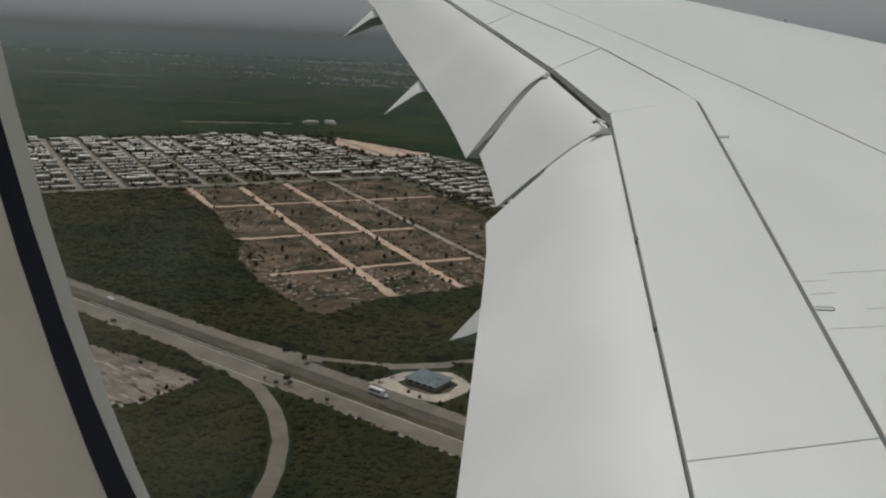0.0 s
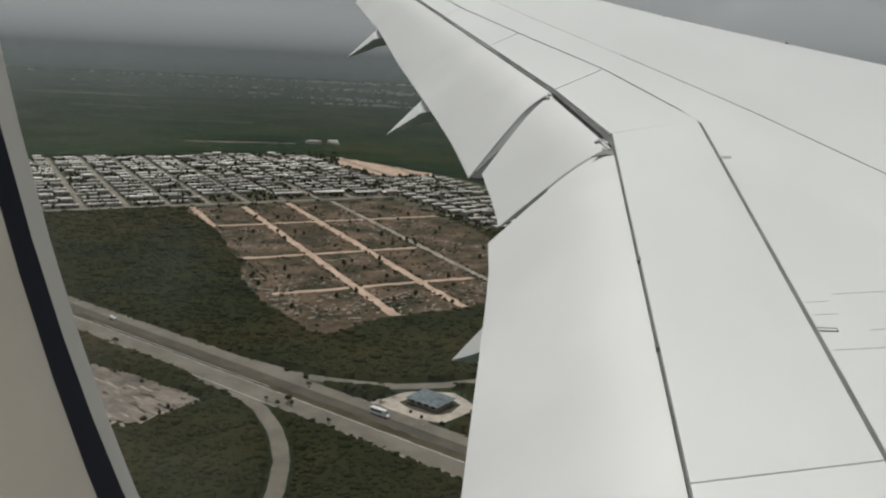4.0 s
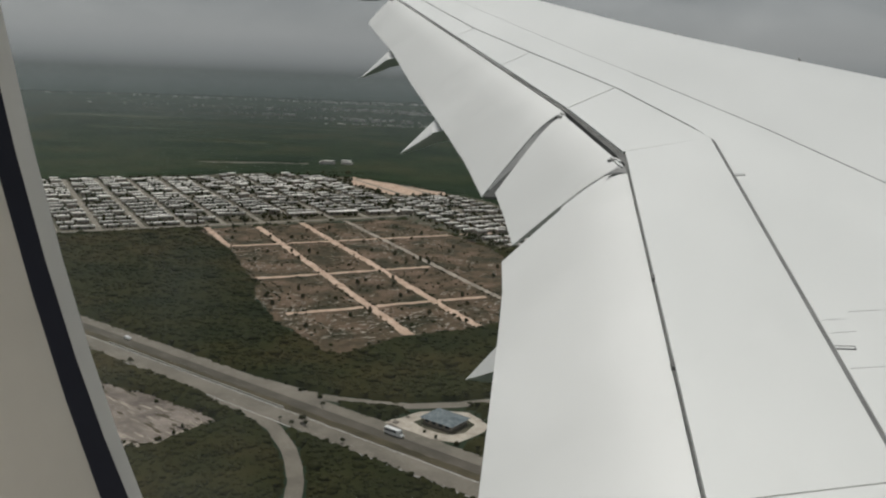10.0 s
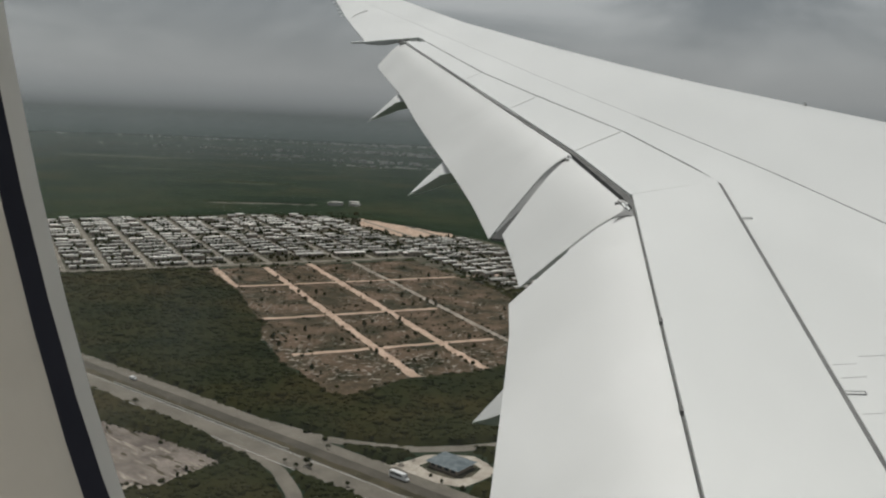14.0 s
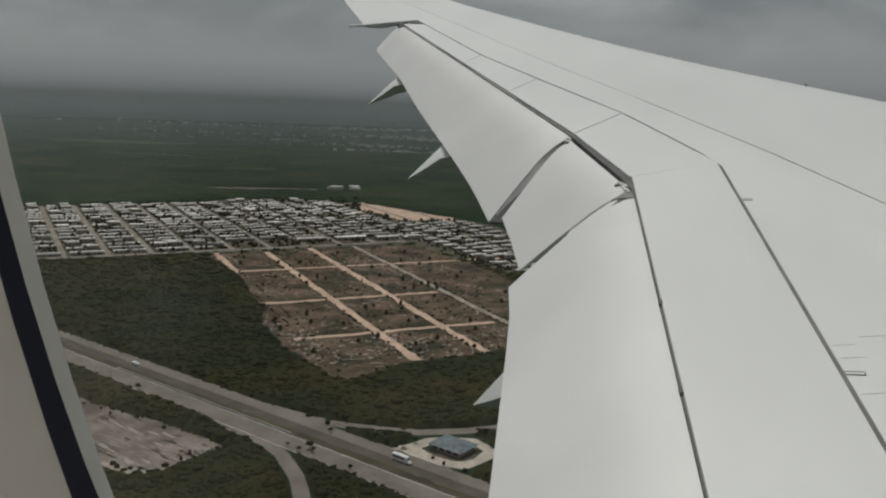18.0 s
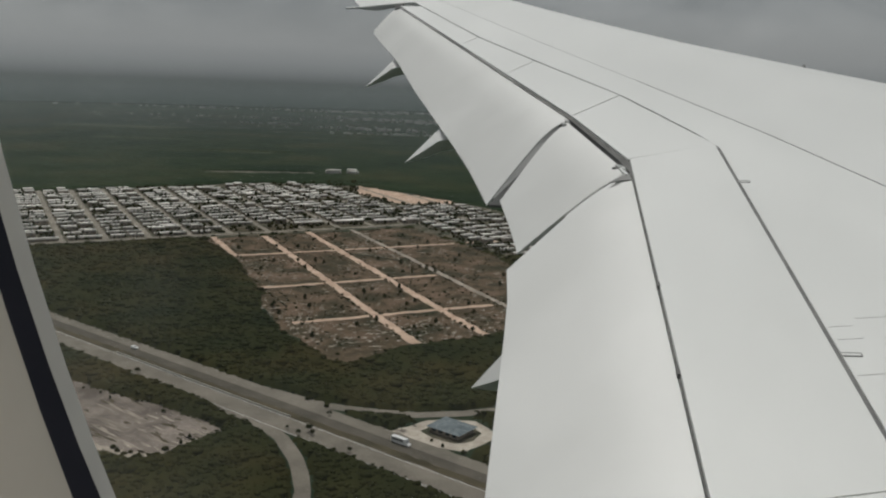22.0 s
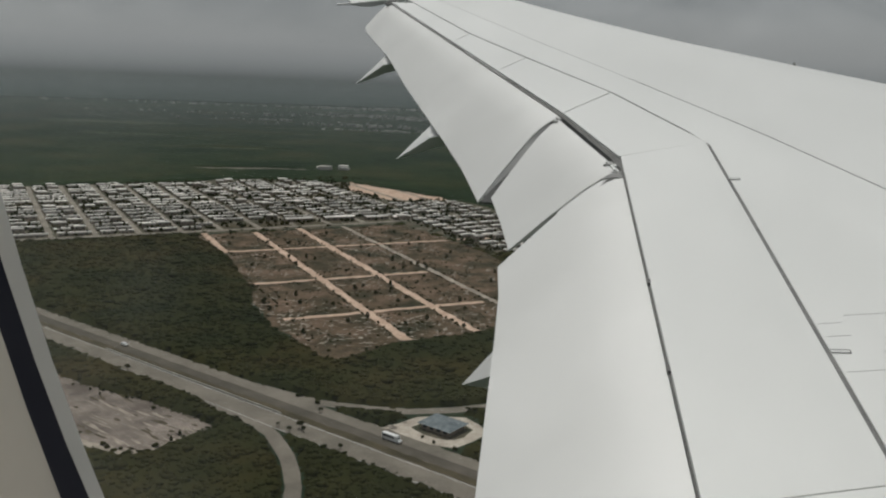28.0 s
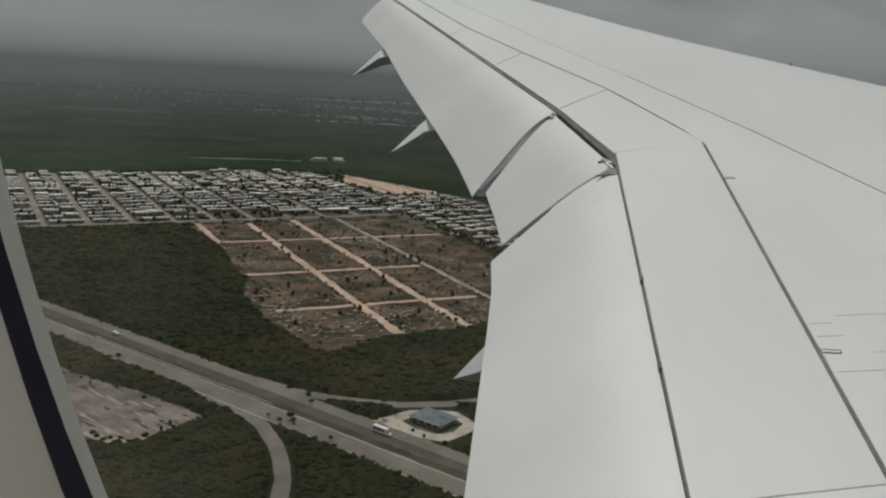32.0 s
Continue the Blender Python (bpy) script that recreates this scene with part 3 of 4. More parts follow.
GLASS = see_through("window_glass", (0.82, 0.87, 0.82), 0.014)
# mottled veil on the pane, denser towards the aft edge
gn, gl = GLASS.node_tree.nodes, GLASS.node_tree.links
g_geo, g_dot, g_mr, g_noise, g_mul = gn.new("ShaderNodeNewGeometry"), gn.new("ShaderNodeVectorMath"), gn.new("ShaderNodeMapRange"), gn.new("ShaderNodeTexNoise"), gn.new("ShaderNodeMath")
g_dot.operation, g_mul.operation = "DOT_PRODUCT", "MULTIPLY"
g_dot.inputs[1].default_value = FWD
for key, value in (("From Min", -0.085 + EYE.dot(FWD)), ("From Max", -0.165 + EYE.dot(FWD)), ("To Min", 0.03), ("To Max", 0.075)):
    g_mr.inputs[key].default_value = value
g_noise.inputs["Scale"].default_value = 24.0
gl.new(g_geo.outputs["Position"], g_dot.inputs[0]), gl.new(g_geo.outputs["Position"], g_noise.inputs["Vector"])
gl.new(g_dot.outputs["Value"], g_mr.inputs["Value"])
gl.new(g_mr.outputs["Result"], g_mul.inputs[0]), gl.new(g_noise.outputs["Fac"], g_mul.inputs[1])
gl.new(g_mul.outputs[0], [q for q in gn if q.bl_idname == "ShaderNodeMixShader"][0].inputs["Fac"])
pane = mesh_object("window_pane", [C(*p) for p in pane_loop], [list(range(len(pane_loop)))], GLASS, window, "slightly dusty clear pane, veil denser towards its aft edge")
pane.visible_shadow = False

cabin = thing("wall_cabin", "plain beige cabin side wall", "wall", kind="structure")
S5 = square(L5, -1.5, 1.5, -1.05, 0.95, 0.262 * K)
loft("wall_panel", [L5, S5], TRIM, cabin)
RAD = 2.9


def barrel(x, y):
    """A point of the round fuselage skin; y runs round it from the window's middle."""
    t = (y / RAD)
    return EYE + x * FWD + RAD * math.sin(t) * WUP + (0.40 * K - RAD + RAD * math.cos(t)) * WOUT


fuselage = thing("fuselage", "white round airliner fuselage round the cabin", "fuselage", kind="structure")
S0 = square(L0, -1.5, 1.5, -1.1, 1.1, 0.0)
hull = [C(*p) for p in L0] + [barrel(x, y) for x, y, _ in S0]
n0 = len(L0)
mesh_object("window_belt", hull, [[j, (j + 1) % n0, n0 + (j + 1) % n0, n0 + j] for j in range(n0)], PAINT, fuselage, "", True)


def barrel_part(x0, x1, y0, y1, nx, ny):
    vs = [barrel(x0 + (x1 - x0) * i / nx, y0 + (y1 - y0) * j / ny) for i in range(nx + 1) for j in range(ny + 1)]
    fs = [[i * (ny + 1) + j, (i + 1) * (ny + 1) + j, (i + 1) * (ny + 1) + j + 1, i * (ny + 1) + j + 1] for i in range(nx) for j in range(ny)]
    mesh_object("barrel_skin", vs, fs, PAINT, fuselage, "white painted fuselage skin", True)


ROUND = 2 * math.pi * RAD
barrel_part(-9.0, -1.5, -1.1, ROUND - 1.1, 6, 48)
barrel_part(1.5, 15.0, -1.1, ROUND - 1.1, 10, 48)
barrel_part(-1.5, 1.5, 1.1, ROUND / 2 - 1.05, 2, 24)
barrel_part(-1.5, 1.5, ROUND / 2 + 1.05, ROUND - 1.1, 2, 24)


def cabin_box(name, x0, x1, y0, y1, d0, d1, label, category):
    verts = [C(x, y, d) for d in (d0, d1) for x, y in ((x0, y0), (x1, y0), (x1, y1), (x0, y1))]
    ob = mesh_object(name, verts, [(0, 3, 2, 1), (4, 5, 6, 7), (0, 1, 5, 4), (1, 2, 6, 5), (2, 3, 7, 6), (3, 0, 4, 7)], TRIM)
    return tagged(ob, label, category, kind="structure")


cabin_box("floor_cabin", -1.5, 1.5, -1.10, -1.05, -3.0, 0.27, "plain cabin floor", "floor")
cabin_box("ceiling_cabin", -1.5, 1.5, 0.95, 1.0, -3.0, 0.27, "plain cabin ceiling", "ceiling")
cabin_box("wall_aft", -1.55, -1.5, -1.1, 1.0, -3.0, 0.27, "plain cabin partition", "wall")
cabin_box("wall_fore", 1.5, 1.55, -1.1, 1.0, -3.0, 0.27, "plain cabin partition", "wall")
cabin_box("wall_far_low", -1.5, 1.5, -1.1, -0.35, -3.05, -3.0, "plain far cabin wall below its windows", "wall")
cabin_box("wall_far_high", -1.5, 1.5, 0.35, 1.0, -3.05, -3.0, "plain far cabin wall above its windows", "wall")

far_light = bpy.data.lights.new("far_windows", "AREA")
far_light.shape, far_light.size, far_light.size_y, far_light.energy, far_light.color = "RECTANGLE", 2.9, 0.66, 22.0, (1.0, 0.985, 0.96)
far_lamp = new("far_windows", far_light)
far_lamp.matrix_world = look(C(0, 0, -2.99), C(0, 0, 0))

# ---------- ground ----------
def sheet(name, outline, z, mat, label, category, kind="structure", parent=None):
    ob = mesh_object(name, [(x, y, z) for x, y in outline], [list(range(len(outline)))], mat, parent)
    for p in ob.data.polygons:
        if p.normal.z < 0:
            ob.data.flip_normals()
            break
    return tagged(ob, label, category, kind=kind)


sheet("ground", [(9000 * math.cos(2 * math.pi * i / 96), 9000 * math.sin(2 * math.pi * i / 96)) for i in range(96)], 0.0, GROUND, "flat dark green scrub plain reaching the horizon", "ground")


def ribbon(name, pts, width, z, mat, label, category, parent=None, ragged=0.0, step=8.0, seed=1):
    rnd = random.Random(seed)
    pts = [Vector((*p, 0)) for p in pts]
    fine = []
    for a, b in zip(pts, pts[1:]):
        n = max(1, int((b - a).length / step))
        fine += [a.lerp(b, i / n) for i in range(n)]
    fine.append(pts[-1])
    verts, faces = [], []
    for i, p in enumerate(fine):
        t = (fine[min(i + 1, len(fine) - 1)] - fine[max(i - 1, 0)]).normalized()
        nrm = Vector((-t.y, t.x, 0))
        verts += [p + nrm * (width / 2 + rnd.uniform(-ragged, ragged)), p - nrm * (width / 2 + rnd.uniform(-ragged, ragged))]
    verts = [(v.x, v.y, z) for v in verts]
    for i in range(len(fine) - 1):
        faces.append([2 * i, 2 * i + 1, 2 * i + 3, 2 * i + 2])
    ob = mesh_object(name, verts, faces, mat, parent)
    if parent is None:
        tagged(ob, label, category, kind="structure")
    elif label:
        ob["label"] = label
    return ob


# highway: two carriageways, a dry median and limestone shoulders
RB, RD = Vector((-118, 400, 0)), Vector((0.8075, -0.5898, 0)).normalized()
RN = Vector((-RD.y, RD.x, 0))
ROAD = [((RB + RD * k).x, (RB + RD * k).y) for k in (-2200, -900, 0, 320)]


def beside(off):
    return [(x + RN.x * off, y + RN.y * off) for x, y in ROAD]


road = thing("road", "pale two-carriageway highway with dry grass median through scrub", "road", kind="structure")
ribbon("shoulder", beside(0.6), 32.4, 0.05, SHOULDER, "crushed limestone shoulder", "", road, ragged=0.8, step=5)
ribbon("hard_shoulder", beside(12.6), 7.4, 0.12, ROADM, "pale worn hard shoulder", "", road, ragged=0.25, step=6)
ribbon("carriageway", beside(5.6), 6.6, 0.124, ASPHALT, "brown-grey worn asphalt", "", road)
ribbon("carriageway", beside(-8.9), 12.2, 0.12, ROADM, "pale worn asphalt", "", road)
ribbon("median", beside(0.1), 4.4, 0.14, VERGE, "dry grass median", "", road, ragged=0.5, step=5)
for off in (-3.2, -14.6):
    ribbon("edge_line", beside(off), 0.2, 0.13, CARWHITE, "white edge line", "", road)
# low concrete barrier beside the median
for k in range(23):
    p0 = RB + RD * (-77 + k * 6.0) - RN * 2.2
    bm = add_box(bmesh.new(), 0, 5.92, -0.28, 0.28, 0.1, 0.35)
    add_box(bm, 0, 5.92, -0.13, 0.13, 0.35, 0.95)
    piece = part("barrier", bm, BARRIER, road, "pale concrete barrier")
    piece.matrix_world = Matrix.Translation(p0) @ Matrix.Rotation(math.atan2(RD.y, RD.x), 4, "Z")

# bare strip beside the highway
strip = [(-300, 476), (-230, 428), (-162, 386), (-134, 373), (-107, 356), (-94, 345), (-101, 334), (-114, 314), (-128, 312), (-170, 335), (-230, 380), (-300, 428)]
STRIP_FAR, STRIP_NEAR = [(-230, 428), (-162, 386), (-107, 356), (-95, 346)], [(-230, 380), (-170, 335), (-114, 314), (-97, 342)]


def ragged_outline(pts, amount, step, seed):
    rnd, out = random.Random(seed), []
    for a, b in zip(pts, pts[1:] + pts[:1]):
        a, b = Vector((*a, 0)), Vector((*b, 0))
        n = max(1, int((b - a).length / step))
        for i in range(n):
            p = a.lerp(b, i / n)
            out.append((p.x + rnd.uniform(-amount, amount), p.y + rnd.uniform(-amount, amount)))
    return out


sheet("bare_strip", ragged_outline(strip, 1.6, 5, 4), 0.08, DIRT, "scraped strip of pale pinkish bare earth", "bare earth")

ridge = [(-94, 345), (-101, 333), (-114, 313), (-128, 311), (-170, 334), (-230, 379), (-230, 385), (-168, 341), (-128, 319), (-116, 321), (-104, 338)]
sheet("bare_ridge", ragged_outline(ridge, 1.3, 3.5, 9), 0.10, CREAM, "cream graded limestone along the strip", "bare earth")


def patches(name, spots, z, mat, label):
    """Many small ragged pieces of bare ground in one mesh."""
    rn, vs, fs = random.Random(len(spots)), [], []
    for x, y, a, b, turn in spots:
        n, k = 9, len(vs)
        for i in range(n):
            t = 2 * math.pi * i / n
            rr = rn.uniform(0.65, 1.15)
            px, py = a * rr * math.cos(t), b * rr * math.sin(t)
            vs.append((x + px * math.cos(turn) - py * math.sin(turn), y + px * math.sin(turn) + py * math.cos(turn), z))
        fs.append(list(range(k, k + n)))
    return tagged(mesh_object(name, vs, fs, mat), label, "bare earth", kind="stuff")


pr = random.Random(77)
pts = []
for _ in range(70):
    q = RB + RD * pr.uniform(-190, 60) - RN * (pr.uniform(18.5, 22.5) if pr.random() < 0.85 else pr.uniform(23, 27))
    pts.append((q.x, q.y, pr.uniform(1.2, 5.0), pr.uniform(0.5, 1.3), math.atan2(RD.y, RD.x) + pr.uniform(-0.1, 0.1)))
patches("limestone_patches", pts, 0.07, WHITE_ROCK, "broken pale limestone patches along the highway")

pts, pts2 = [], []
for _ in range(120):
    t = pr.random()
    a, b = lerp_line(STRIP_NEAR, t), lerp_line(STRIP_FAR, t)
    q = a + (b - a) * pr.random()
    if pr.random() < 0.6:
        pts.append((q[0], q[1], pr.uniform(3.0, 12.0), pr.uniform(0.3, 0.9), -0.63 + pr.uniform(-0.12, 0.12)))
    else:
        pts2.append((q[0], q[1], pr.uniform(1.5, 6.0), pr.uniform(0.4, 1.1), -0.63 + pr.uniform(-0.2, 0.2)))
patches("limestone_patches", pts, 0.115, CREAM, "cream streaks of scraped limestone on the strip")
patches("grass_patches", pts2, 0.125, VERGE, "dry grass tufts on the bare strip")

def inside(poly, x, y):
    """Whether a point lies within an outline."""
    c = False
    for (x0, y0), (x1, y1) in zip(poly, poly[1:] + poly[:1]):
        if (y0 > y) != (y1 > y) and x < (x1 - x0) * (y - y0) / (y1 - y0) + x0:
            c = not c
    return c


# cleared parcels with sandy tracks
TA, TB = Vector((0.445, -0.895, 0)).normalized(), Vector((0.893, 0.45, 0)).normalized()
PO = Vector((-253, 846, 0))
SA, SB = Vector((math.cos(radians(29)), math.sin(radians(29)), 0)), Vector((-math.sin(radians(29)), math.cos(radians(29)), 0))
SO = Vector((-350, 745, 0))  # the housing estate's near corner
par = [(-238, 785), (-100, 862), (-42, 893), (46, 746), (58, 690), (38, 514), (19, 493), (-24, 473), (-53, 437), (-66, 444), (-101, 493), (-126, 542), (-134, 587), (-154, 629), (-181, 698), (-228, 770)]
sheet("cleared_land", ragged_outline(par, 5, 14, 7), 0.06, PARCEL, "cleared scrub parcels with rubble", "bare earth")


def track(o, d, length, width, seed, mat=TRACK):
    side = Vector((-d.y, d.x, 0))
    line = [o + d * (length * k / 8) + side * (0.9 * noise.noise(Vector((k * 0.7, seed * 3.1, 0.5)))) for k in range(9)]
    ribbon("track", [(p.x, p.y) for p in line], width, 0.1 + 0.004 * seed, mat, "orange sandy track through cleared parcels", "track", ragged=1.0, step=4, seed=seed)


rub = []
for _ in range(4200):
    p = PO + TB * pr.uniform(-60, 250) + TA * pr.uniform(60, 480)
    k = noise.noise(p * 0.03) + 0.6 * noise.noise(p * 0.011 + Vector((3, 0, 0)))
    edge = (p - PO).dot(TB) < 10 or (p - PO).dot(TA) > 375
    if k + (0.6 if edge else 0.0) > 0.17 and inside(par, p.x, p.y):
        rub.append((p.x, p.y, pr.uniform(0.5, 2.6), pr.uniform(0.3, 0.9), math.atan2(TB.y, TB.x) + pr.uniform(-0.5, 0.5)))
patches("limestone_rubble", rub, 0.09, RUBBLE, "broken grey limestone heaps on cleared parcels")


def estate_edge(o):
    """How far along a track from o it leaves the estate's near edge."""
    return (-14 - SB.dot(o - SO)) / SB.dot(TA)


for i, end in enumerate((152, 431, 433, 436)):
    o = PO + TB * 47.2 * i
    s0 = estate_edge(o)
    track(o + TA * s0, TA, end - s0, 6.6 if i < 3 else 5.0, i, TRACK if i < 3 else CREAM)
for i, (along, b0, b1) in enumerate(((149, -3, 260), (269, -5, 136), (366, -9, 134))):
    track(PO + TA * along + TB * b0, TB, b1 - b0, 5.2, 10 + i)

RAMP = [(-104, 372), (-90, 361), (-78, 350), (-70, 340), (-63, 327), (-57, 312), (-52, 293), (-50, 270), (-52, 240)]
SIDE = [(-92, 398), (-73, 387), (-56, 378), (-34, 373), (-13, 371), (8, 375), (24, 381), (70, 402), (150, 450)]
# service lot beside the highway
lot = [(-21, 351), (-9, 366), (14, 367), (23, 350), (8, 332), (-5, 336)]
sheet("pavement_lot", ragged_outline(lot, 1.0, 8, 3), 0.09, LOTM, "pale concrete service lot", "pavement")
ribbon("slip_road", [(-16, 355), (-24, 351), (-31, 353), (-40, 359)], 4, 0.1, LOTM, "pale slip road", "road")

ribbon("exit_ramp", RAMP, 6.6, 0.112, ROADM, "pale exit ramp curving away from the highway", "road", ragged=0.3, step=6)
ribbon("side_road", SIDE, 7.0, 0.11, ROADM, "pale curved side road past the service lot", "road", ragged=0.3, step=6)

# ---------- suburb ----------
def sub(a, b, z=0.0):
    p = SO + SA * a + SB * b
    return (p.x, p.y, z)


subland = [(-330, -18), (340, -18), (350, -190), (500, -190), (500, 90), (470, 200), (430, 330), (300, 405), (0, 372), (-330, 360)]
sheet("suburb_ground", ragged_outline([sub(a, b)[:2] for a, b in subland], 4, 15, 5), 0.05, YARD, "dusty yards and verges of a housing estate", "ground")
field = [(402, 150), (470, 130), (520, 200), (500, 330), (430, 345), (392, 260)]
sheet("bare_field", ragged_outline([sub(a, b)[:2] for a, b in field], 4, 12, 6), 0.07, TRACK, "orange bare levelled field", "bare earth")
field2 = [(150, 2), (330, 6), (330, 26), (150, 30)]
sheet("grass_field", ragged_outline([sub(a, b)[:2] for a, b in field2], 2, 10, 8), 0.07, VERGE, "dry grass sports field", "grass")
ribbon("estate_road", [sub(-330, -4)[:2], sub(300, -2)[:2], sub(410, 8)[:2], sub(490, 70)[:2]], 8, 0.1, STREET, "pale estate road along the scrub", "road", ragged=0.8)
PITCH, BLOCKS = 38.0, range(-8, 13)
for i in BLOCKS:
    ribbon("street", [sub(i * PITCH, 0 if i < 10 else -188)[:2], sub(i * PITCH, 372)[:2]], 5.6, 0.1 + 0.002 * (i % 3), STREET, "pale estate street", "road")
ribbon("street", [sub(-330, 190)[:2], sub(400, 190)[:2]], 7, 0.11, STREET, "pale estate cross street", "road")


def house_parts(w, d, h, kind):
    """One flat-roofed house; its parts sit under an empty at its base."""
    ob = new("house")
    part("wall", add_box(bmesh.new(), -w / 2, w / 2, -d / 2, d / 2, 0, h), WALLM, ob)
    bm = add_box(bmesh.new(), -w / 2 - 0.2, w / 2 + 0.2, -d / 2 + 0.0, d / 2 + 0.2, h, h + 0.25)
    part("roof", bm, ROOFM, ob, "white coated flat roof")
    bm = add_box(bmesh.new(), -w / 2 - 0.2, w / 2 + 0.2, -d / 2 - 0.2, -d / 2 - 0.004, h - 0.75, h + 0.6)
    part("parapet", bm, ROOFM, ob)
    for x in (-w * 0.28, w * 0.24):
        part("window", add_box(bmesh.new(), x - 0.7, x + 0.7, -d / 2 - 0.03, -d / 2 + 0.1, h - 1.9, h - 0.9), DARKGLASS, ob)
    part("door", add_box(bmesh.new(), -0.5, 0.5, -d / 2 - 0.04, -d / 2 + 0.1, 0, 2.1), DARKGLASS, ob)
    bm = bmesh.new()
    bmesh.ops.create_cone(bm, cap_ends=True, segments=10, radius1=0.6, radius2=0.5, depth=1.2, matrix=Matrix.Translation((w * 0.3, d * 0.25, h + 0.85)))
    part("water_tank", bm, TANK, ob, "black rooftop water tank")
    return tagged(ob, "small flat-roofed rendered house with white roof in an estate", "house", "estate houses")


kinds = [house_parts(13.0, 6.2, 2.8, 0), house_parts(14.5, 5.6, 2.8, 1), house_parts(10.0, 7.0, 5.2, 2), house_parts(13.0, 6.8, 2.7, 3)]
rnd = random.Random(21)
spots = []
for i in BLOCKS:
    for side in (-1, 1):
        b = 8.0 if i < 10 else -185.0
        while b < 366:
            a = i * PITCH + side * (PITCH / 2 - 7.6) + rnd.uniform(-0.8, 0.8)
            limit = 372 - max(0, a - 300) * 0.5
            keep = rnd.random() < 0.93 and abs(b - 190) > 7 and b < limit
            if 148 < a < 332 and b < 32:
                keep = False
            if (a > 380 and b > 120) or (b < 0 and a < 352):
                keep = False
            if keep:
                spots.append((b + max(0, -a) * 0.3, a, b, rnd.choice((0, 0, 1, 1, 2, 3, 3)), rnd.uniform(-0.03, 0.03), rnd.uniform(0.85, 1.15)))
            b += rnd.uniform(17.0, 24.0)
spots.sort()
heading = math.atan2(SA.y, SA.x)
first = {}
far = []
for n_, (_, a, b, k, turn, size) in enumerate(spots):
    x, y, _z = sub(a, b)
    m = Matrix.Translation((x, y, 0.05)) @ Matrix.Rotation(heading + turn, 4, "Z") @ Matrix.Diagonal((size, 1, 1, 1))
    if n_ < 290:
        if k not in first:
            first[k] = kinds[k]
            kinds[k].matrix_world = m
        else:
            copy_thing(kinds[k], m)
    else:
        far.append((m, k))
sizes = [(13.0, 6.2, 2.8), (14.5, 5.6, 2.8), (10.0, 7.0, 5.2), (13.0, 6.8, 2.7)]
fw_v, fw_f, fr_v, fr_f = [], [], [], []
BOXF = ((0, 3, 2, 1), (4, 5, 6, 7), (0, 1, 5, 4), (1, 2, 6, 5), (2, 3, 7, 6), (3, 0, 4, 7))


def push_box(vs, fs, m, x0, x1, y0, y1, z0, z1):
    n = len(vs)
    vs += [m @ Vector((x, y, z)) for z in (z0, z1) for x, y in ((x0, y0), (x1, y0), (x1, y1), (x0, y1))]
    fs += [[i + n for i in f] for f in BOXF]


for m, k in far:
    w, d, h = sizes[k]
    push_box(fw_v, fw_f, m, -w / 2, w / 2, -d / 2, d / 2, 0, h - 0.7)
    push_box(fr_v, fr_f, m, -w / 2 - 0.2, w / 2 + 0.2, -d / 2 - 0.2, d / 2 + 0.2, h - 0.7, h + 0.5)
estate = thing("housing_estate", "many small flat-roofed houses of an estate farther off", "houses", kind="stuff")
mesh_object("house_walls", fw_v, fw_f, WALLM, estate)["kind"] = "stuff"
mesh_object("house_roofs", fr_v, fr_f, ROOFM, estate, "white coated flat roofs")["kind"] = "stuff"


def hall(a, b, w, d, h, roof, label):
    ob = thing("hall", label, "building", "estate halls", at=Matrix.Translation(sub(a, b, 0.06)) @ Matrix.Rotation(heading, 4, "Z"))
    part("wall", add_box(bmesh.new(), -w / 2, w / 2, -d / 2, d / 2, 0, h), WALLM, ob)
    bm = bmesh.new()
    vs = [bm.verts.new(p) for p in ((-w / 2 - .4, -d / 2 - .4, h), (w / 2 + .4, -d / 2 - .4, h), (w / 2 + .4, d / 2 + .4, h), (-w / 2 - .4, d / 2 + .4, h), (-w / 2 - .4, 0, h + 1.2), (w / 2 + .4, 0, h + 1.2))]
    for f in ((0, 1, 5, 4), (2, 3, 4, 5), (0, 4, 3), (1, 2, 5), (3, 2, 1, 0)):
        bm.faces.new([vs[i] for i in f])
    part("roof", bm, roof, ob, "low white ridge roof")
    for k in range(5):
        x = -w * 0.4 + k * w * 0.2
        part("window", add_box(bmesh.new(), x - 1.2, x + 1.2, -d / 2 - 0.04, -d / 2 + 0.1, 1.0, 2.4), DARKGLASS, ob)


for a, b, w in ((240, 27, 30), (285, 26, 34), (325, 18, 26), (352, 12, 20)):
    hall(a, b, w, 9, 3.6, ROOFM, "long white school building beside a dry field")

# service station on its lot
sheet("grass_island", ragged_outline([(-11, 353), (-3, 363), (9, 363.5), (17, 352.5), (9, 341), (-1, 342)], 0.7, 4, 12), 0.104, YARD, "dark planted island round the service building", "grass")
station = thing("service_building", "blue-grey roofed service building on a pale lot", "building", at=Matrix.Translation((3, 353, 0.1)) @ Matrix.Rotation(radians(-36), 4, "Z") @ Matrix.Diagonal((0.95, 0.9, 0.78, 1)))
part("wall", add_box(bmesh.new(), -8, 8, -6.5, 6.5, 0, 3.4), WALLM, station)
bm = bmesh.new()
vs = [bm.verts.new(p) for p in ((-9.5, -8, 3.4), (9.5, -8, 3.4), (9.5, 8, 3.4), (-9.5, 8, 3.4), (-3, 0, 5.2), (3, 0, 5.2))]
for f in ((0, 1, 5, 4), (2, 3, 4, 5), (0, 4, 3), (1, 2, 5), (3, 2, 1, 0)):
    bm.faces.new([vs[i] for i in f])
part("roof", bm, BLUEROOF, station, "blue-grey hipped metal roof")
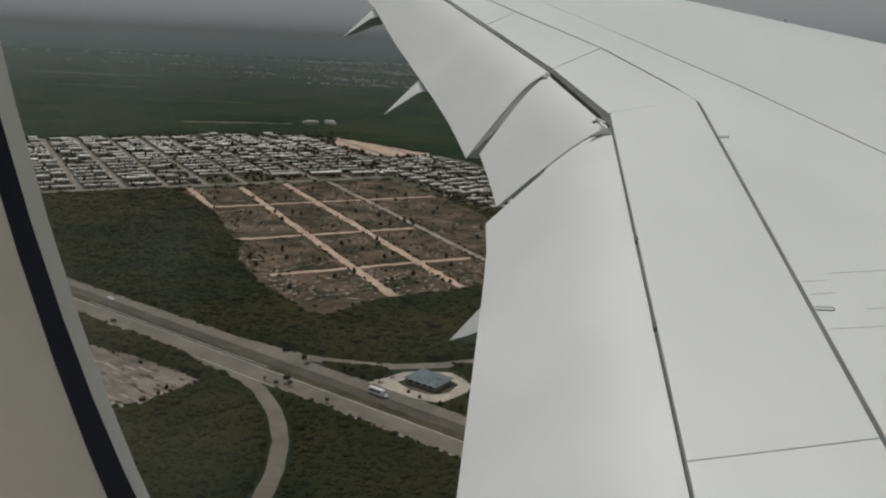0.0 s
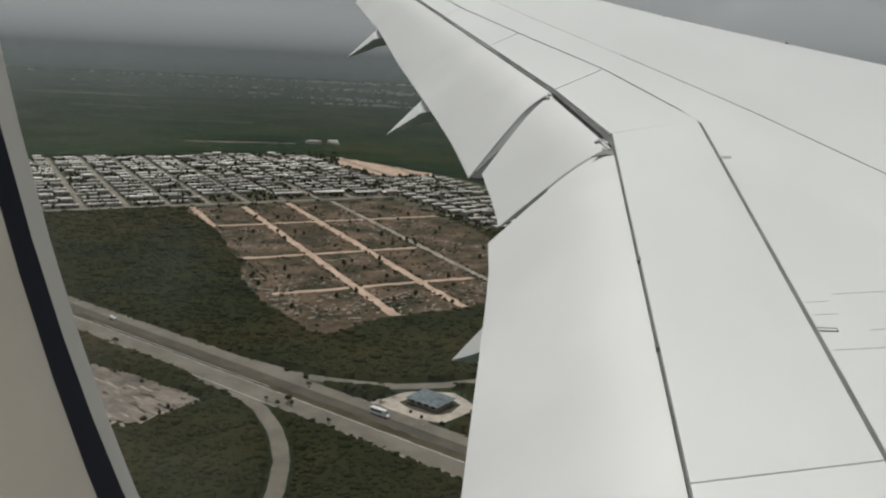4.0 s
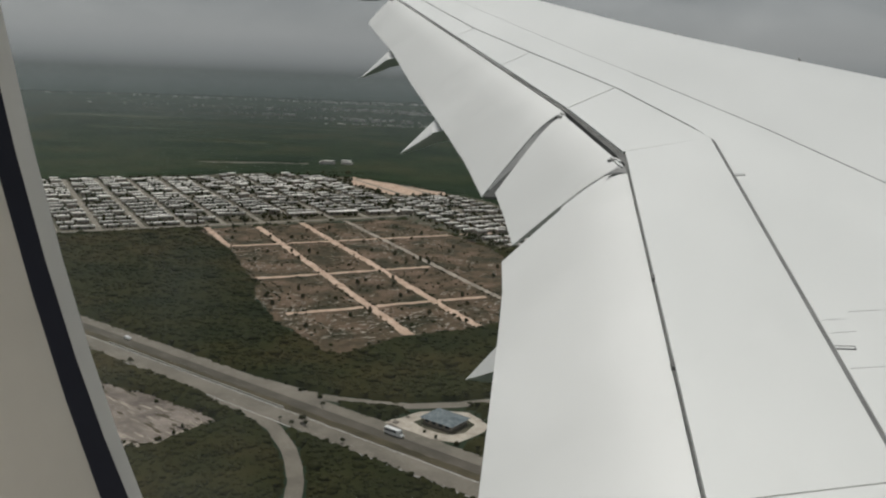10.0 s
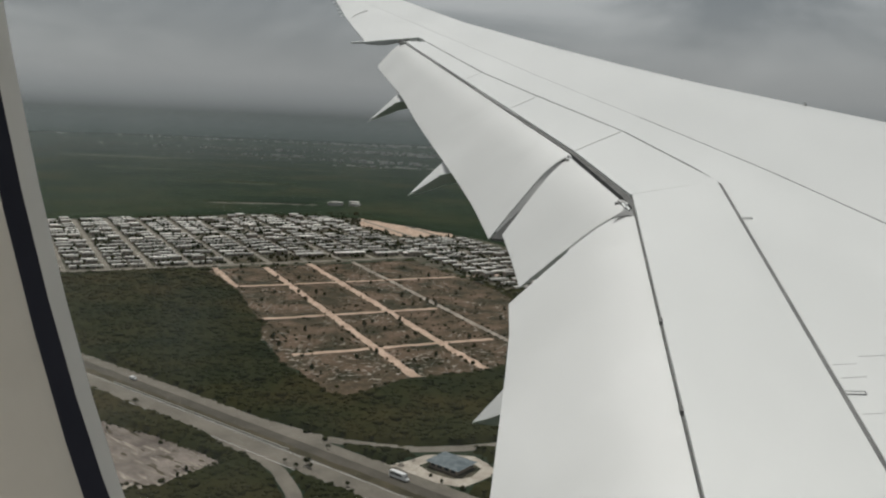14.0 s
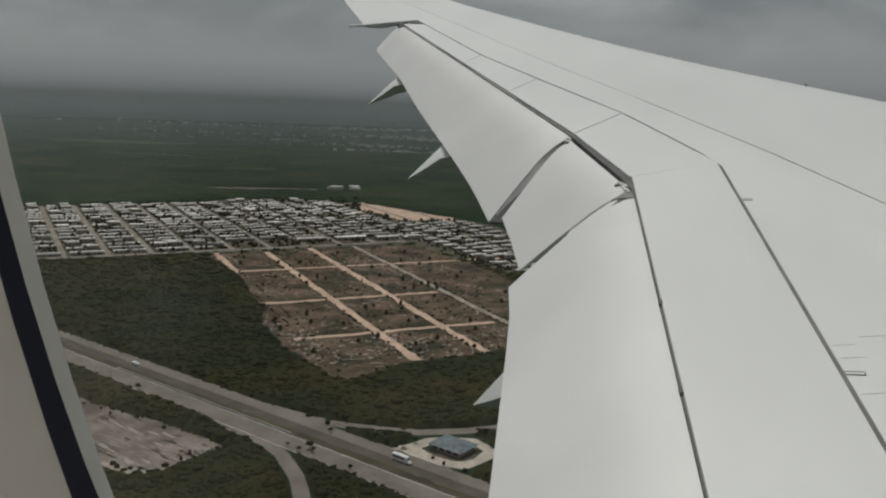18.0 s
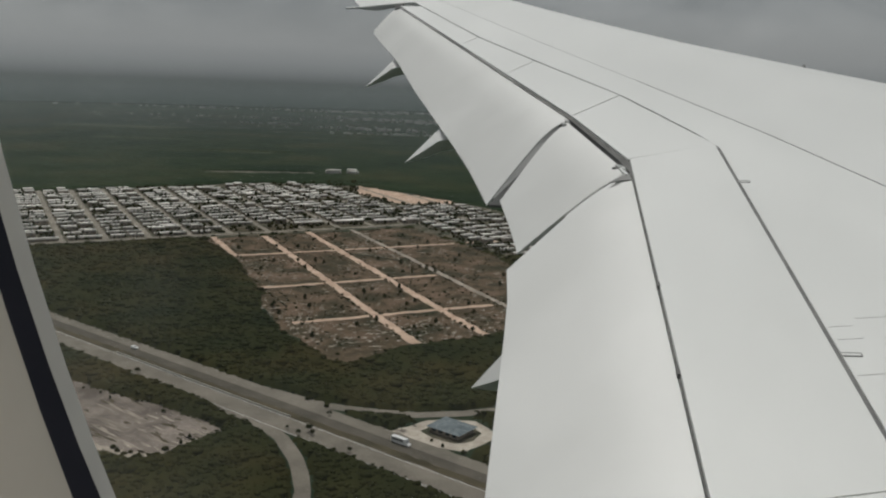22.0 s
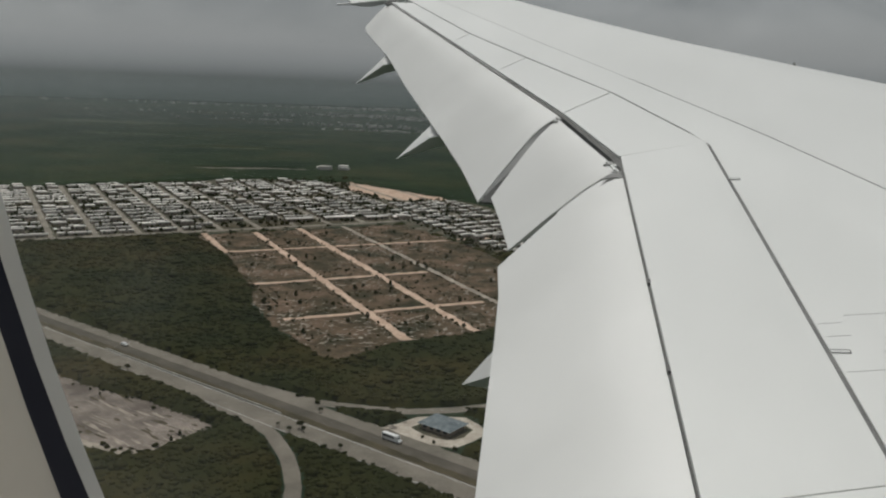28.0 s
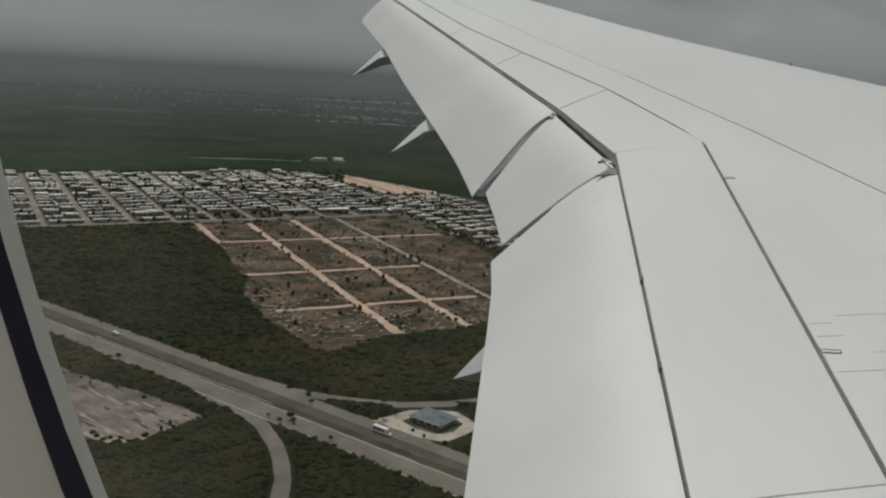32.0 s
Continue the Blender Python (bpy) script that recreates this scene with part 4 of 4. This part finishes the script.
for x in (-5.8, -2, 2, 5.8):
    part("window", add_box(bmesh.new(), x - 1.2, x + 1.2, -6.55, -6.4, 1.0, 2.6), DARKGLASS, station)


def vehicle(x, y, z, turn, length, h, label, name):
    ob = thing(name, label, name, at=Matrix.Translation((x, y, z)) @ Matrix.Rotation(turn, 4, "Z"))
    bm = bmesh.new()
    hl, w = length / 2, 1.0
    prof = [(-hl, 0.45), (hl, 0.45), (hl, 1.05), (hl - 0.9, 1.2), (hl - 1.6, h), (-hl + 0.1, h), (-hl, h - 0.2)]
    a = [bm.verts.new((px, -w, pz)) for px, pz in prof]
    b = [bm.verts.new((px, w, pz)) for px, pz in prof]
    bm.faces.new(a), bm.faces.new(b[::-1])
    for i in range(len(prof)):
        j = (i + 1) % len(prof)
        bm.faces.new((a[i], b[i], b[j], a[j]))
    part("body", bm, CARWHITE, ob)
    part("windscreen", add_box(bmesh.new(), -0.02, 0.02, -0.85, 0.85, -0.32, 0.32, Matrix.Translation((hl - 1.22, 0, 1.2 + (h - 1.2) * 0.52)) @ Matrix.Rotation(radians(-45), 4, "Y")), DARKGLASS, ob)
    for k in range(int((length - 2.4) / 1.25) if length > 6 else 0):
        for py in (-1, 1):
            x0 = -hl + 0.5 + k * 1.25
            part("side_window", add_box(bmesh.new(), x0, x0 + 1.05, py * 1.0 - 0.02, py * 1.0 + 0.02, 1.5, h - 0.5), DARKGLASS, ob)
    for px in (-hl + 0.9, hl - 0.9):
        for py in (-0.95, 0.95):
            wb = bmesh.new()
            bmesh.ops.create_cone(wb, cap_ends=True, segments=12, radius1=0.38, radius2=0.38, depth=0.25, matrix=Matrix.Translation((px, py, 0.38)) @ Matrix.Rotation(radians(90), 4, "X"))
            wheel = part("wheel", wb, RUBBER, ob)
            wb = bmesh.new()
            bmesh.ops.create_cone(wb, cap_ends=True, segments=10, radius1=0.2, radius2=0.2, depth=0.28, matrix=Matrix.Translation((px, py, 0.38)) @ Matrix.Rotation(radians(90), 4, "X"))
            part("rim", wb, STEEL, wheel, "pale metal rim")


rd = math.atan2(RD.y, RD.x)
vehicle(-18.5, 338.0, 0.12, rd, 9.5, 3.0, "white bus on the highway beside the service lot", "bus")
vehicle(-174, 451, 0.12, rd, 4.4, 1.6, "white car on the highway", "car")

# ---------- woods ----------
CLEARING = [(-400, 1345), (-300, 1362), (-225, 1380), (-230, 1408), (-310, 1396), (-405, 1370)]
PASTURES = []
for x, y, half, depth in ((-420, 1750, 120, 18), (-760, 2050, 170, 30), (-150, 2050, 90, 18), (-330, 2250, 150, 24), (-980, 2500, 240, 44), (-480, 2500, 130, 34)):
    PASTURES.append([(x - half, y - depth), (x + half * 0.4, y - depth * 0.7), (x + half, y), (x + half * 0.7, y + depth), (x - half * 0.6, y + depth * 0.8)])

lot_wide = [(-26, 351), (-11, 370), (18, 371), (28, 350), (9, 326), (-8, 331)]
suboutline = [sub(a, b)[:2] for a, b in subland]
paroutline = par


def clear_at(x, y, r):
    d = (Vector((x, y, 0)) - RB).dot(RN)
    if -16.5 - r < d < 17.5 + r:
        return True
    for (x0, y0), (x1, y1) in list(zip(SIDE, SIDE[1:])) + list(zip(RAMP, RAMP[1:])):
        k = max(0.0, min(1.0, ((x - x0) * (x1 - x0) + (y - y0) * (y1 - y0)) / ((x1 - x0) ** 2 + (y1 - y0) ** 2)))
        if math.hypot(x - x0 - k * (x1 - x0), y - y0 - k * (y1 - y0)) < 4.6 + r:
            return True
    return inside(strip, x, y) or inside(suboutline, x, y) or inside(paroutline, x, y) or inside(lot_wide, x, y) or inside(CLEARING, x, y) or any(inside(edge, x, y) for edge in PASTURES if y > 1650)


def crown_kinds(sub_n):
    out = []
    for k in range(7):
        bm = bmesh.new()
        bmesh.ops.create_icosphere(bm, subdivisions=sub_n, radius=1.0)
        r = random.Random(k)
        if sub_n:
            bmesh.ops.delete(bm, geom=[v for v in bm.verts if v.co.z < -0.6], context="VERTS")
        for v in bm.verts:
            f = 0.72 + 0.5 * abs(noise.noise(v.co * 1.7 + Vector((k * 9, 0, 0)))) * 2 + r.uniform(-0.12, 0.12)
            v.co *= f
            v.co.z = max(v.co.z, -0.35)
        bm.verts.index_update()
        out.append((np.array([v.co[:] for v in bm.verts], np.float32), np.array([[v.index for v in f.verts] for f in bm.faces], np.int32)))
        bm.free()
    return out


def scatter(name, label, spots, mat, sub_n=1, category="woods"):
    """spots: x, y, radius, height. Crowns joined into one stand of woods."""
    shapes, r = crown_kinds(sub_n), random.Random(len(spots))
    vs, fs, n = [], [], 0
    for x, y, rad, h, *base in spots:
        v, f = shapes[r.randrange(7)]
        a = r.uniform(0, 6.283)
        c, s = math.cos(a), math.sin(a)
        q = np.empty_like(v)
        q[:, 0] = (v[:, 0] * c - v[:, 1] * s) * rad + x
        q[:, 1] = (v[:, 0] * s + v[:, 1] * c) * rad + y
        q[:, 2] = v[:, 2] * h * 0.62 + h * 0.42 + (base[0] if base else 0.0)
        vs.append(q), fs.append(f + n)
        n += len(v)
    vs, fs = np.concatenate(vs), np.concatenate(fs)
    me = bpy.data.meshes.new(name)
    me.vertices.add(len(vs)), me.loops.add(fs.size), me.polygons.add(len(fs))
    me.vertices.foreach_set("co", vs.ravel())
    me.loops.foreach_set("vertex_index", fs.ravel())
    me.polygons.foreach_set("loop_start", np.arange(0, fs.size, 3, dtype=np.int32))
    me.update(calc_edges=True)
    me.validate()
    me.shade_smooth()
    me.materials.append(mat)
    return tagged(new(name, me), label, category, kind="stuff")


def rise(x, y):
    """The height of the closed canopy over the plain."""
    p = Vector((x, y, 0))
    big = noise.noise(p * 0.02 + Vector((5, 1, 2)))
    d1 = noise.voronoi(p * 0.16)[0][0]
    return 2.3 + 0.7 * big + 0.55 * (0.6 - d1) + 0.3 * noise.noise(p * 0.5)


def canopy(name, label, d0, d1, step0, step1, mat=LEAF):
    """A closed, uneven canopy that falls to the ground at each clearing."""
    vs, keep, rows = [], [], []
    d, k = d0, (math.log(d1 / d0))
    while d <= d1:
        f = (d - d0) / (d1 - d0)
        rows.append((d, step0 + (step1 - step0) * f))
        d += step0 + (step1 - step0) * f
    na = int(radians(48) * (d0 + d1) / 2 / ((step0 + step1) / 2))
    for d, st in rows:
        for i in range(na + 1):
            a = radians(-36 + 48 * i / na)
            x = d * math.sin(a) + noise.noise(Vector((d, i, 0.3))) * st * 0.6
            y = d * math.cos(a) + noise.noise(Vector((d, i, 9.3))) * st * 0.6
            c = clear_at(x, y, 0.5)
            keep.append(not c)
            vs.append((x, y, -0.3 if c else rise(x, y)))
    fs = []
    for i in range(len(rows) - 1):
        for j in range(na):
            q = [i * (na + 1) + j, i * (na + 1) + j + 1, (i + 1) * (na + 1) + j + 1, (i + 1) * (na + 1) + j]
            if any(keep[t] for t in q):
                fs.append(q)
    me = bpy.data.meshes.new(name)
    me.from_pydata(vs, [], fs)
    me.update()
    me.shade_smooth()
    me.materials.append(mat)
    return tagged(new(name, me), label, "woods", kind="stuff")


canopy("scrub_canopy", "closed low dark green scrub canopy", 215, 520, 1.8, 3.0)
canopy("scrub_canopy", "closed low dark green scrub canopy", 520, 1000, 3.0, 5.5)
canopy("scrub_canopy", "closed dark green scrub canopy far off", 1000, 2600, 6.0, 16.0, LEAF_FAR)

r = random.Random(5)
near, middle = [], []
d = 222.0
while d < 1000:
    step = 1.75 + (d - 222) / 227 if d < 800 else 4.3 + (d - 800) / 150
    a = -30.0
    while a < 7.0:
        x = d * math.sin(radians(a)) + r.uniform(-step, step) * 1.1
        y = d * math.cos(radians(a)) + r.uniform(-step, step) * 1.1
        a += math.degrees(step / d)
        dens = noise.noise(Vector((x * 0.007, y * 0.007, 3.1))) + 0.5 * noise.noise(Vector((x * 0.03, y * 0.03, 7.7)))
        if r.random() < 0.25 - dens * 0.6:
            continue
        rad = step * (0.28 + 0.6 * r.random() ** 1.8) * (1.9 if r.random() < 0.04 else 1)
        if clear_at(x, y, rad * 0.6):
            continue
        h = rad * r.uniform(0.30, 0.70)
        (near if d < 520 else middle).append((x, y, rad, h, rise(x, y) - h * 0.35))
    d += step * 0.9
scatter("scrub_woods", "dense low dark green tropical scrub", near, LEAF)
scatter("scrub_woods", "dense low dark green tropical scrub", middle, LEAF, 0)

# bushes and trees among parcels, yards and along the road
extra = []
for _ in range(700):
    a, b = r.uniform(352, 495), r.uniform(-186, 4)
    if min(a % PITCH, PITCH - a % PITCH) > 4.5:
        x, y, _z = sub(a, b)
        extra.append((x, y, r.uniform(1.0, 2.4), r.uniform(1.6, 4.2)))
for _ in range(5200):
    a, b = r.uniform(-320, 470), r.uniform(2, 380)
    if min(a % PITCH, PITCH - a % PITCH) > 4.5 and not inside(field, a, b):
        x, y, _z = sub(a, b)
        extra.append((x, y, r.uniform(1.1, 2.9), r.uniform(2.0, 5.0)))
for _ in range(5600):
    p = PO + TB * r.uniform(-60, 300) + TA * r.uniform(20, 480)
    across, along = (p - PO).dot(TB), (p - PO).dot(TA)
    on_track = any(abs(across - 47.2 * i) < 4.6 for i in range(4)) or any(abs(along - c) < 3.6 for c in (149, 269, 366))
    thick = noise.noise(p * 0.045 + Vector((0, 7, 0))) + 0.5 * noise.noise(p * 0.14)
    if not on_track and thick > r.uniform(-0.25, 0.5) and inside(paroutline, p.x, p.y):
        extra.append((p.x, p.y, r.uniform(0.4, 1.5), r.uniform(0.3, 1.3)))
for _ in range(420):
    i, side = r.randrange(4), r.choice((-1, 1))
    p = PO + TB * (47.2 * i + side * r.uniform(2.6, 5.0)) + TA * r.uniform(60, 430)
    if inside(paroutline, p.x, p.y):
        extra.append((p.x, p.y, r.uniform(0.4, 1.2), r.uniform(0.4, 1.8)))
for _ in range(140):
    q = RB + RD * r.uniform(-420, 260) + RN * r.choice((r.uniform(17.5, 20), r.uniform(-22, -16.5)))
    extra.append((q.x, q.y, r.uniform(0.7, 1.9), r.uniform(0.7, 2.0)))
for _ in range(120):
    q = lerp_line(r.choice((STRIP_NEAR, STRIP_FAR)), r.random()) + np.array([r.gauss(0, 2.5), r.gauss(0, 2.5)])
    extra.append((q[0], q[1], r.uniform(0.6, 1.8), r.uniform(0.8, 2.6)))
scatter("garden_trees", "scattered bushes and small trees", extra, LEAF, category="bushes")

# single trees that stand out along the highway and on the cleared parcels
def tree_thing(seed, label, group):
    rt = random.Random(seed)
    ob = thing("tree", label, "tree", group)
    bm = bmesh.new()
    bmesh.ops.create_cone(bm, cap_ends=True, segments=8, radius1=0.16, radius2=0.07, depth=2.6, matrix=Matrix.Translation((0, 0, 1.3)))
    for k in range(4):
        m = Matrix.Translation((0, 0, 1.5 + 0.25 * k)) @ Matrix.Rotation(k * 1.7, 4, "Z") @ Matrix.Rotation(radians(48), 4, "Y") @ Matrix.Translation((0, 0, 0.8))
        bmesh.ops.create_cone(bm, cap_ends=True, segments=6, radius1=0.07, radius2=0.03, depth=1.6, matrix=m)
    part("trunk", bm, BARK, ob, "thin grey-brown trunk with limbs")
    bm = bmesh.new()
    for k in range(46):
        a, e, q = rt.uniform(0, 6.28), rt.uniform(-0.35, 1.0), rt.uniform(0.55, 1.0)
        c = Vector((math.cos(a) * math.cos(e) * 1.9 * q, math.sin(a) * math.cos(e) * 1.9 * q, 2.9 + math.sin(e) * 1.5 * q))
        bmesh.ops.create_icosphere(bm, subdivisions=1, radius=rt.uniform(0.28, 0.62), matrix=Matrix.Translation(c) @ Matrix.Diagonal((1, 1, rt.uniform(0.55, 0.9), 1)))
    for v in bm.verts:
        v.co += Vector((rt.uniform(-0.1, 0.1), rt.uniform(-0.1, 0.1), rt.uniform(-0.1, 0.1)))
    part("crown", bm, LEAF, ob, "ragged dark green crown")
    return ob


models = [tree_thing(k, "small dark green tree with a ragged crown beside the highway", "roadside trees") for k in range(3)]
posts = [(-63, 343), (-59, 347), (-57, 344), (-39, 328), (-158, 412), (-116, 374), (-69, 349), (-19, 353), (17, 363), (20, 357), (-14, 359), (-53, 366)]
rt = random.Random(31)
for k, (x, y) in enumerate(posts):
    m = Matrix.Translation((x, y, 0.0)) @ Matrix.Rotation(rt.uniform(0, 6.28), 4, "Z") @ Matrix.Scale(rt.uniform(0.55, 1.0), 4)
    if k < 3:
        models[k].matrix_world = m
    else:
        copy_thing(models[k % 3], m)
models = [tree_thing(10 + k, "small dark tree standing alone on a cleared parcel", "parcel trees") for k in range(3)]
k = 0
while k < 56:
    p = PO + TB * rt.uniform(-20, 200) + TA * rt.uniform(70, 425)
    across, along = (p - PO).dot(TB), (p - PO).dot(TA)
    if not inside(par, p.x, p.y) or any(abs(across - 47.2 * i) < 4.0 for i in range(4)) or any(abs(along - c) < 3.4 for c in (149, 269, 366)):
        continue
    m = Matrix.Translation((p.x, p.y, 0.0)) @ Matrix.Rotation(rt.uniform(0, 6.28), 4, "Z") @ Matrix.Diagonal((0.8, 0.8, rt.uniform(0.9, 1.4), 1))
    if k < 3:
        models[k].matrix_world = m
    else:
        copy_thing(models[k % 3], m)
    k += 1

# ---------- far town ----------
tv, tf = [], []
for cx, cy, sx, sy, n in ((-250, 2750, 120, 50, 60), (-330, 3500, 120, 60, 110), (-80, 3350, 90, 40, 70), (-900, 3300, 260, 30, 30), (-1250, 4200, 380, 50, 30), (-520, 4250, 150, 60, 110), (-180, 4400, 140, 50, 110), (-210, 2480, 80, 12, 40), (-640, 2900, 110, 7, 26)):
    for _ in range(n):
        x, y = r.gauss(cx, sx), r.gauss(cy, sy)
        w = r.uniform(1.6, 5.0) * (2.6 if r.random() < 0.12 else 1)
        m = Matrix.Translation((x, y, 0)) @ Matrix.Rotation(r.uniform(-0.2, 0.2), 4, "Z")
        push_box(tv, tf, m, -w, w, -w * 0.6, w * 0.6, 0, r.uniform(4.0, 6.5))
tagged(mesh_object("far_town", tv, tf, ROOFM), "scattered white buildings of a far town", "town", kind="stuff")
cx, cy = -181, 1394
wv, wf = [], []
for k in range(5):
    m = Matrix.Translation((cx + r.uniform(-24, 24), cy + r.uniform(-14, 14), 0)) @ Matrix.Rotation(r.uniform(-0.3, 0.3), 4, "Z")
    push_box(wv, wf, m, -r.uniform(6, 12), r.uniform(6, 12), -5, 5, 0, r.uniform(5, 9))
tagged(mesh_object("white_compound", wv, wf, ROOFM), "cluster of white blocks in the scrub", "building")
sheet("pale_clearing", ragged_outline(CLEARING, 4, 15, 11), 0.06, SHOULDER, "pale bare clearing in the scrub", "bare earth")
for k, edge in enumerate(PASTURES):
    sheet("pasture", ragged_outline(edge, 7, 25, 30 + k), 0.06, PASTURE, "pale green pasture in the far scrub", "field")


# ---------- painted haze: a glowing backdrop ring and a mist sheet ---
def backdrop_ring(radius, rows):
    """The plain beyond five kilometres and the mist over it, painted in glowing colours. Rows: metres up, colour,
    opacity.
    """
    m = bpy.data.materials.new("glowing_far_haze")
    m.use_nodes = True
    n, l = m.node_tree.nodes, m.node_tree.links
    n.clear()
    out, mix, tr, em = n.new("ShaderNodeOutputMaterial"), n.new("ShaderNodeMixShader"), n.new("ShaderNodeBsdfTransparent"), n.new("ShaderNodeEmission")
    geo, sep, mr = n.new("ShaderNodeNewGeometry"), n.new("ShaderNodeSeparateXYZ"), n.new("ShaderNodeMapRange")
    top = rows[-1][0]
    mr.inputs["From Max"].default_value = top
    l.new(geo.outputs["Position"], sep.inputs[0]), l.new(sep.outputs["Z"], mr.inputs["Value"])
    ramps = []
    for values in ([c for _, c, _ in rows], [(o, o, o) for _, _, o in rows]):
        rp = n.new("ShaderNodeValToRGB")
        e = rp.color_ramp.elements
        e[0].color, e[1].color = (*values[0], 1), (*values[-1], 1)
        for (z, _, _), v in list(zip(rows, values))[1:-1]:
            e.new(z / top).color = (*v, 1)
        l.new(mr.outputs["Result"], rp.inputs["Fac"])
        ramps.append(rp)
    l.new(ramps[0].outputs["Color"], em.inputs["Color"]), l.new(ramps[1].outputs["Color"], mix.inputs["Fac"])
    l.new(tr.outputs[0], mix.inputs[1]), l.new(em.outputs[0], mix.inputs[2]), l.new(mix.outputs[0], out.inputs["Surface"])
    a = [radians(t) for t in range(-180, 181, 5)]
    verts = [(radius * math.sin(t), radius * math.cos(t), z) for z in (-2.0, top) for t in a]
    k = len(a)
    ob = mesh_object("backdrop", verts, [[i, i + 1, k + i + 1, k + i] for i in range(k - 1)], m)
    tagged(ob, "glowing backdrop painted as far hazy plain fading into grey sky", "backdrop", kind="structure")


# haze and horizon brightness are set by these emission colours
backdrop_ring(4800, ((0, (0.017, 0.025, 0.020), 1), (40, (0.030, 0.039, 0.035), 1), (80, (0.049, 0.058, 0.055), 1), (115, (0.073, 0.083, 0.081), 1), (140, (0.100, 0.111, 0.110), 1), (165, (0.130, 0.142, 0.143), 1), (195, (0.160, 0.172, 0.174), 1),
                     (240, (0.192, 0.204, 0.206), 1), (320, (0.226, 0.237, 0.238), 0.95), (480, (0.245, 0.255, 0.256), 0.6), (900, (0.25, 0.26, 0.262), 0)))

# a tilted sheet added to paint mist over the plain: opacity grows with distance, then fades
layer = see_through("haze_sheet", (0.200, 0.228, 0.232), 0.1, kind="ShaderNodeBsdfDiffuse")
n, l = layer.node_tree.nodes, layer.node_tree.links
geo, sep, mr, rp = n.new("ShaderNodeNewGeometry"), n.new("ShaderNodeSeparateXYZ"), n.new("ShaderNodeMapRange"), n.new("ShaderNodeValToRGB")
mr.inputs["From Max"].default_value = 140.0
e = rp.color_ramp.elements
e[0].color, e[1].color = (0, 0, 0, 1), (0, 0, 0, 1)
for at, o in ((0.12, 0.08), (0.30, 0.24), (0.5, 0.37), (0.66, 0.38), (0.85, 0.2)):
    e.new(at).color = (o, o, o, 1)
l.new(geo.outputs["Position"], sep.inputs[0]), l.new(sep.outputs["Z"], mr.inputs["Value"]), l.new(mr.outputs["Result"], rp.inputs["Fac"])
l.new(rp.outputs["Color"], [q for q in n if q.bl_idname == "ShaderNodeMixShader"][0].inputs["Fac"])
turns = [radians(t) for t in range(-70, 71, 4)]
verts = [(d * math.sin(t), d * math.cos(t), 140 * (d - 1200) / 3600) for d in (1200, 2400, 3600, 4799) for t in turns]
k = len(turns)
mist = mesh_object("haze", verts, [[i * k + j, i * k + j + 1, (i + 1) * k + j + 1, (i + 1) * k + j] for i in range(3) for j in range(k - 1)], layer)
tagged(mist, "tilted see-through sheet painted as thin grey mist towards the horizon", "haze", kind="stuff")
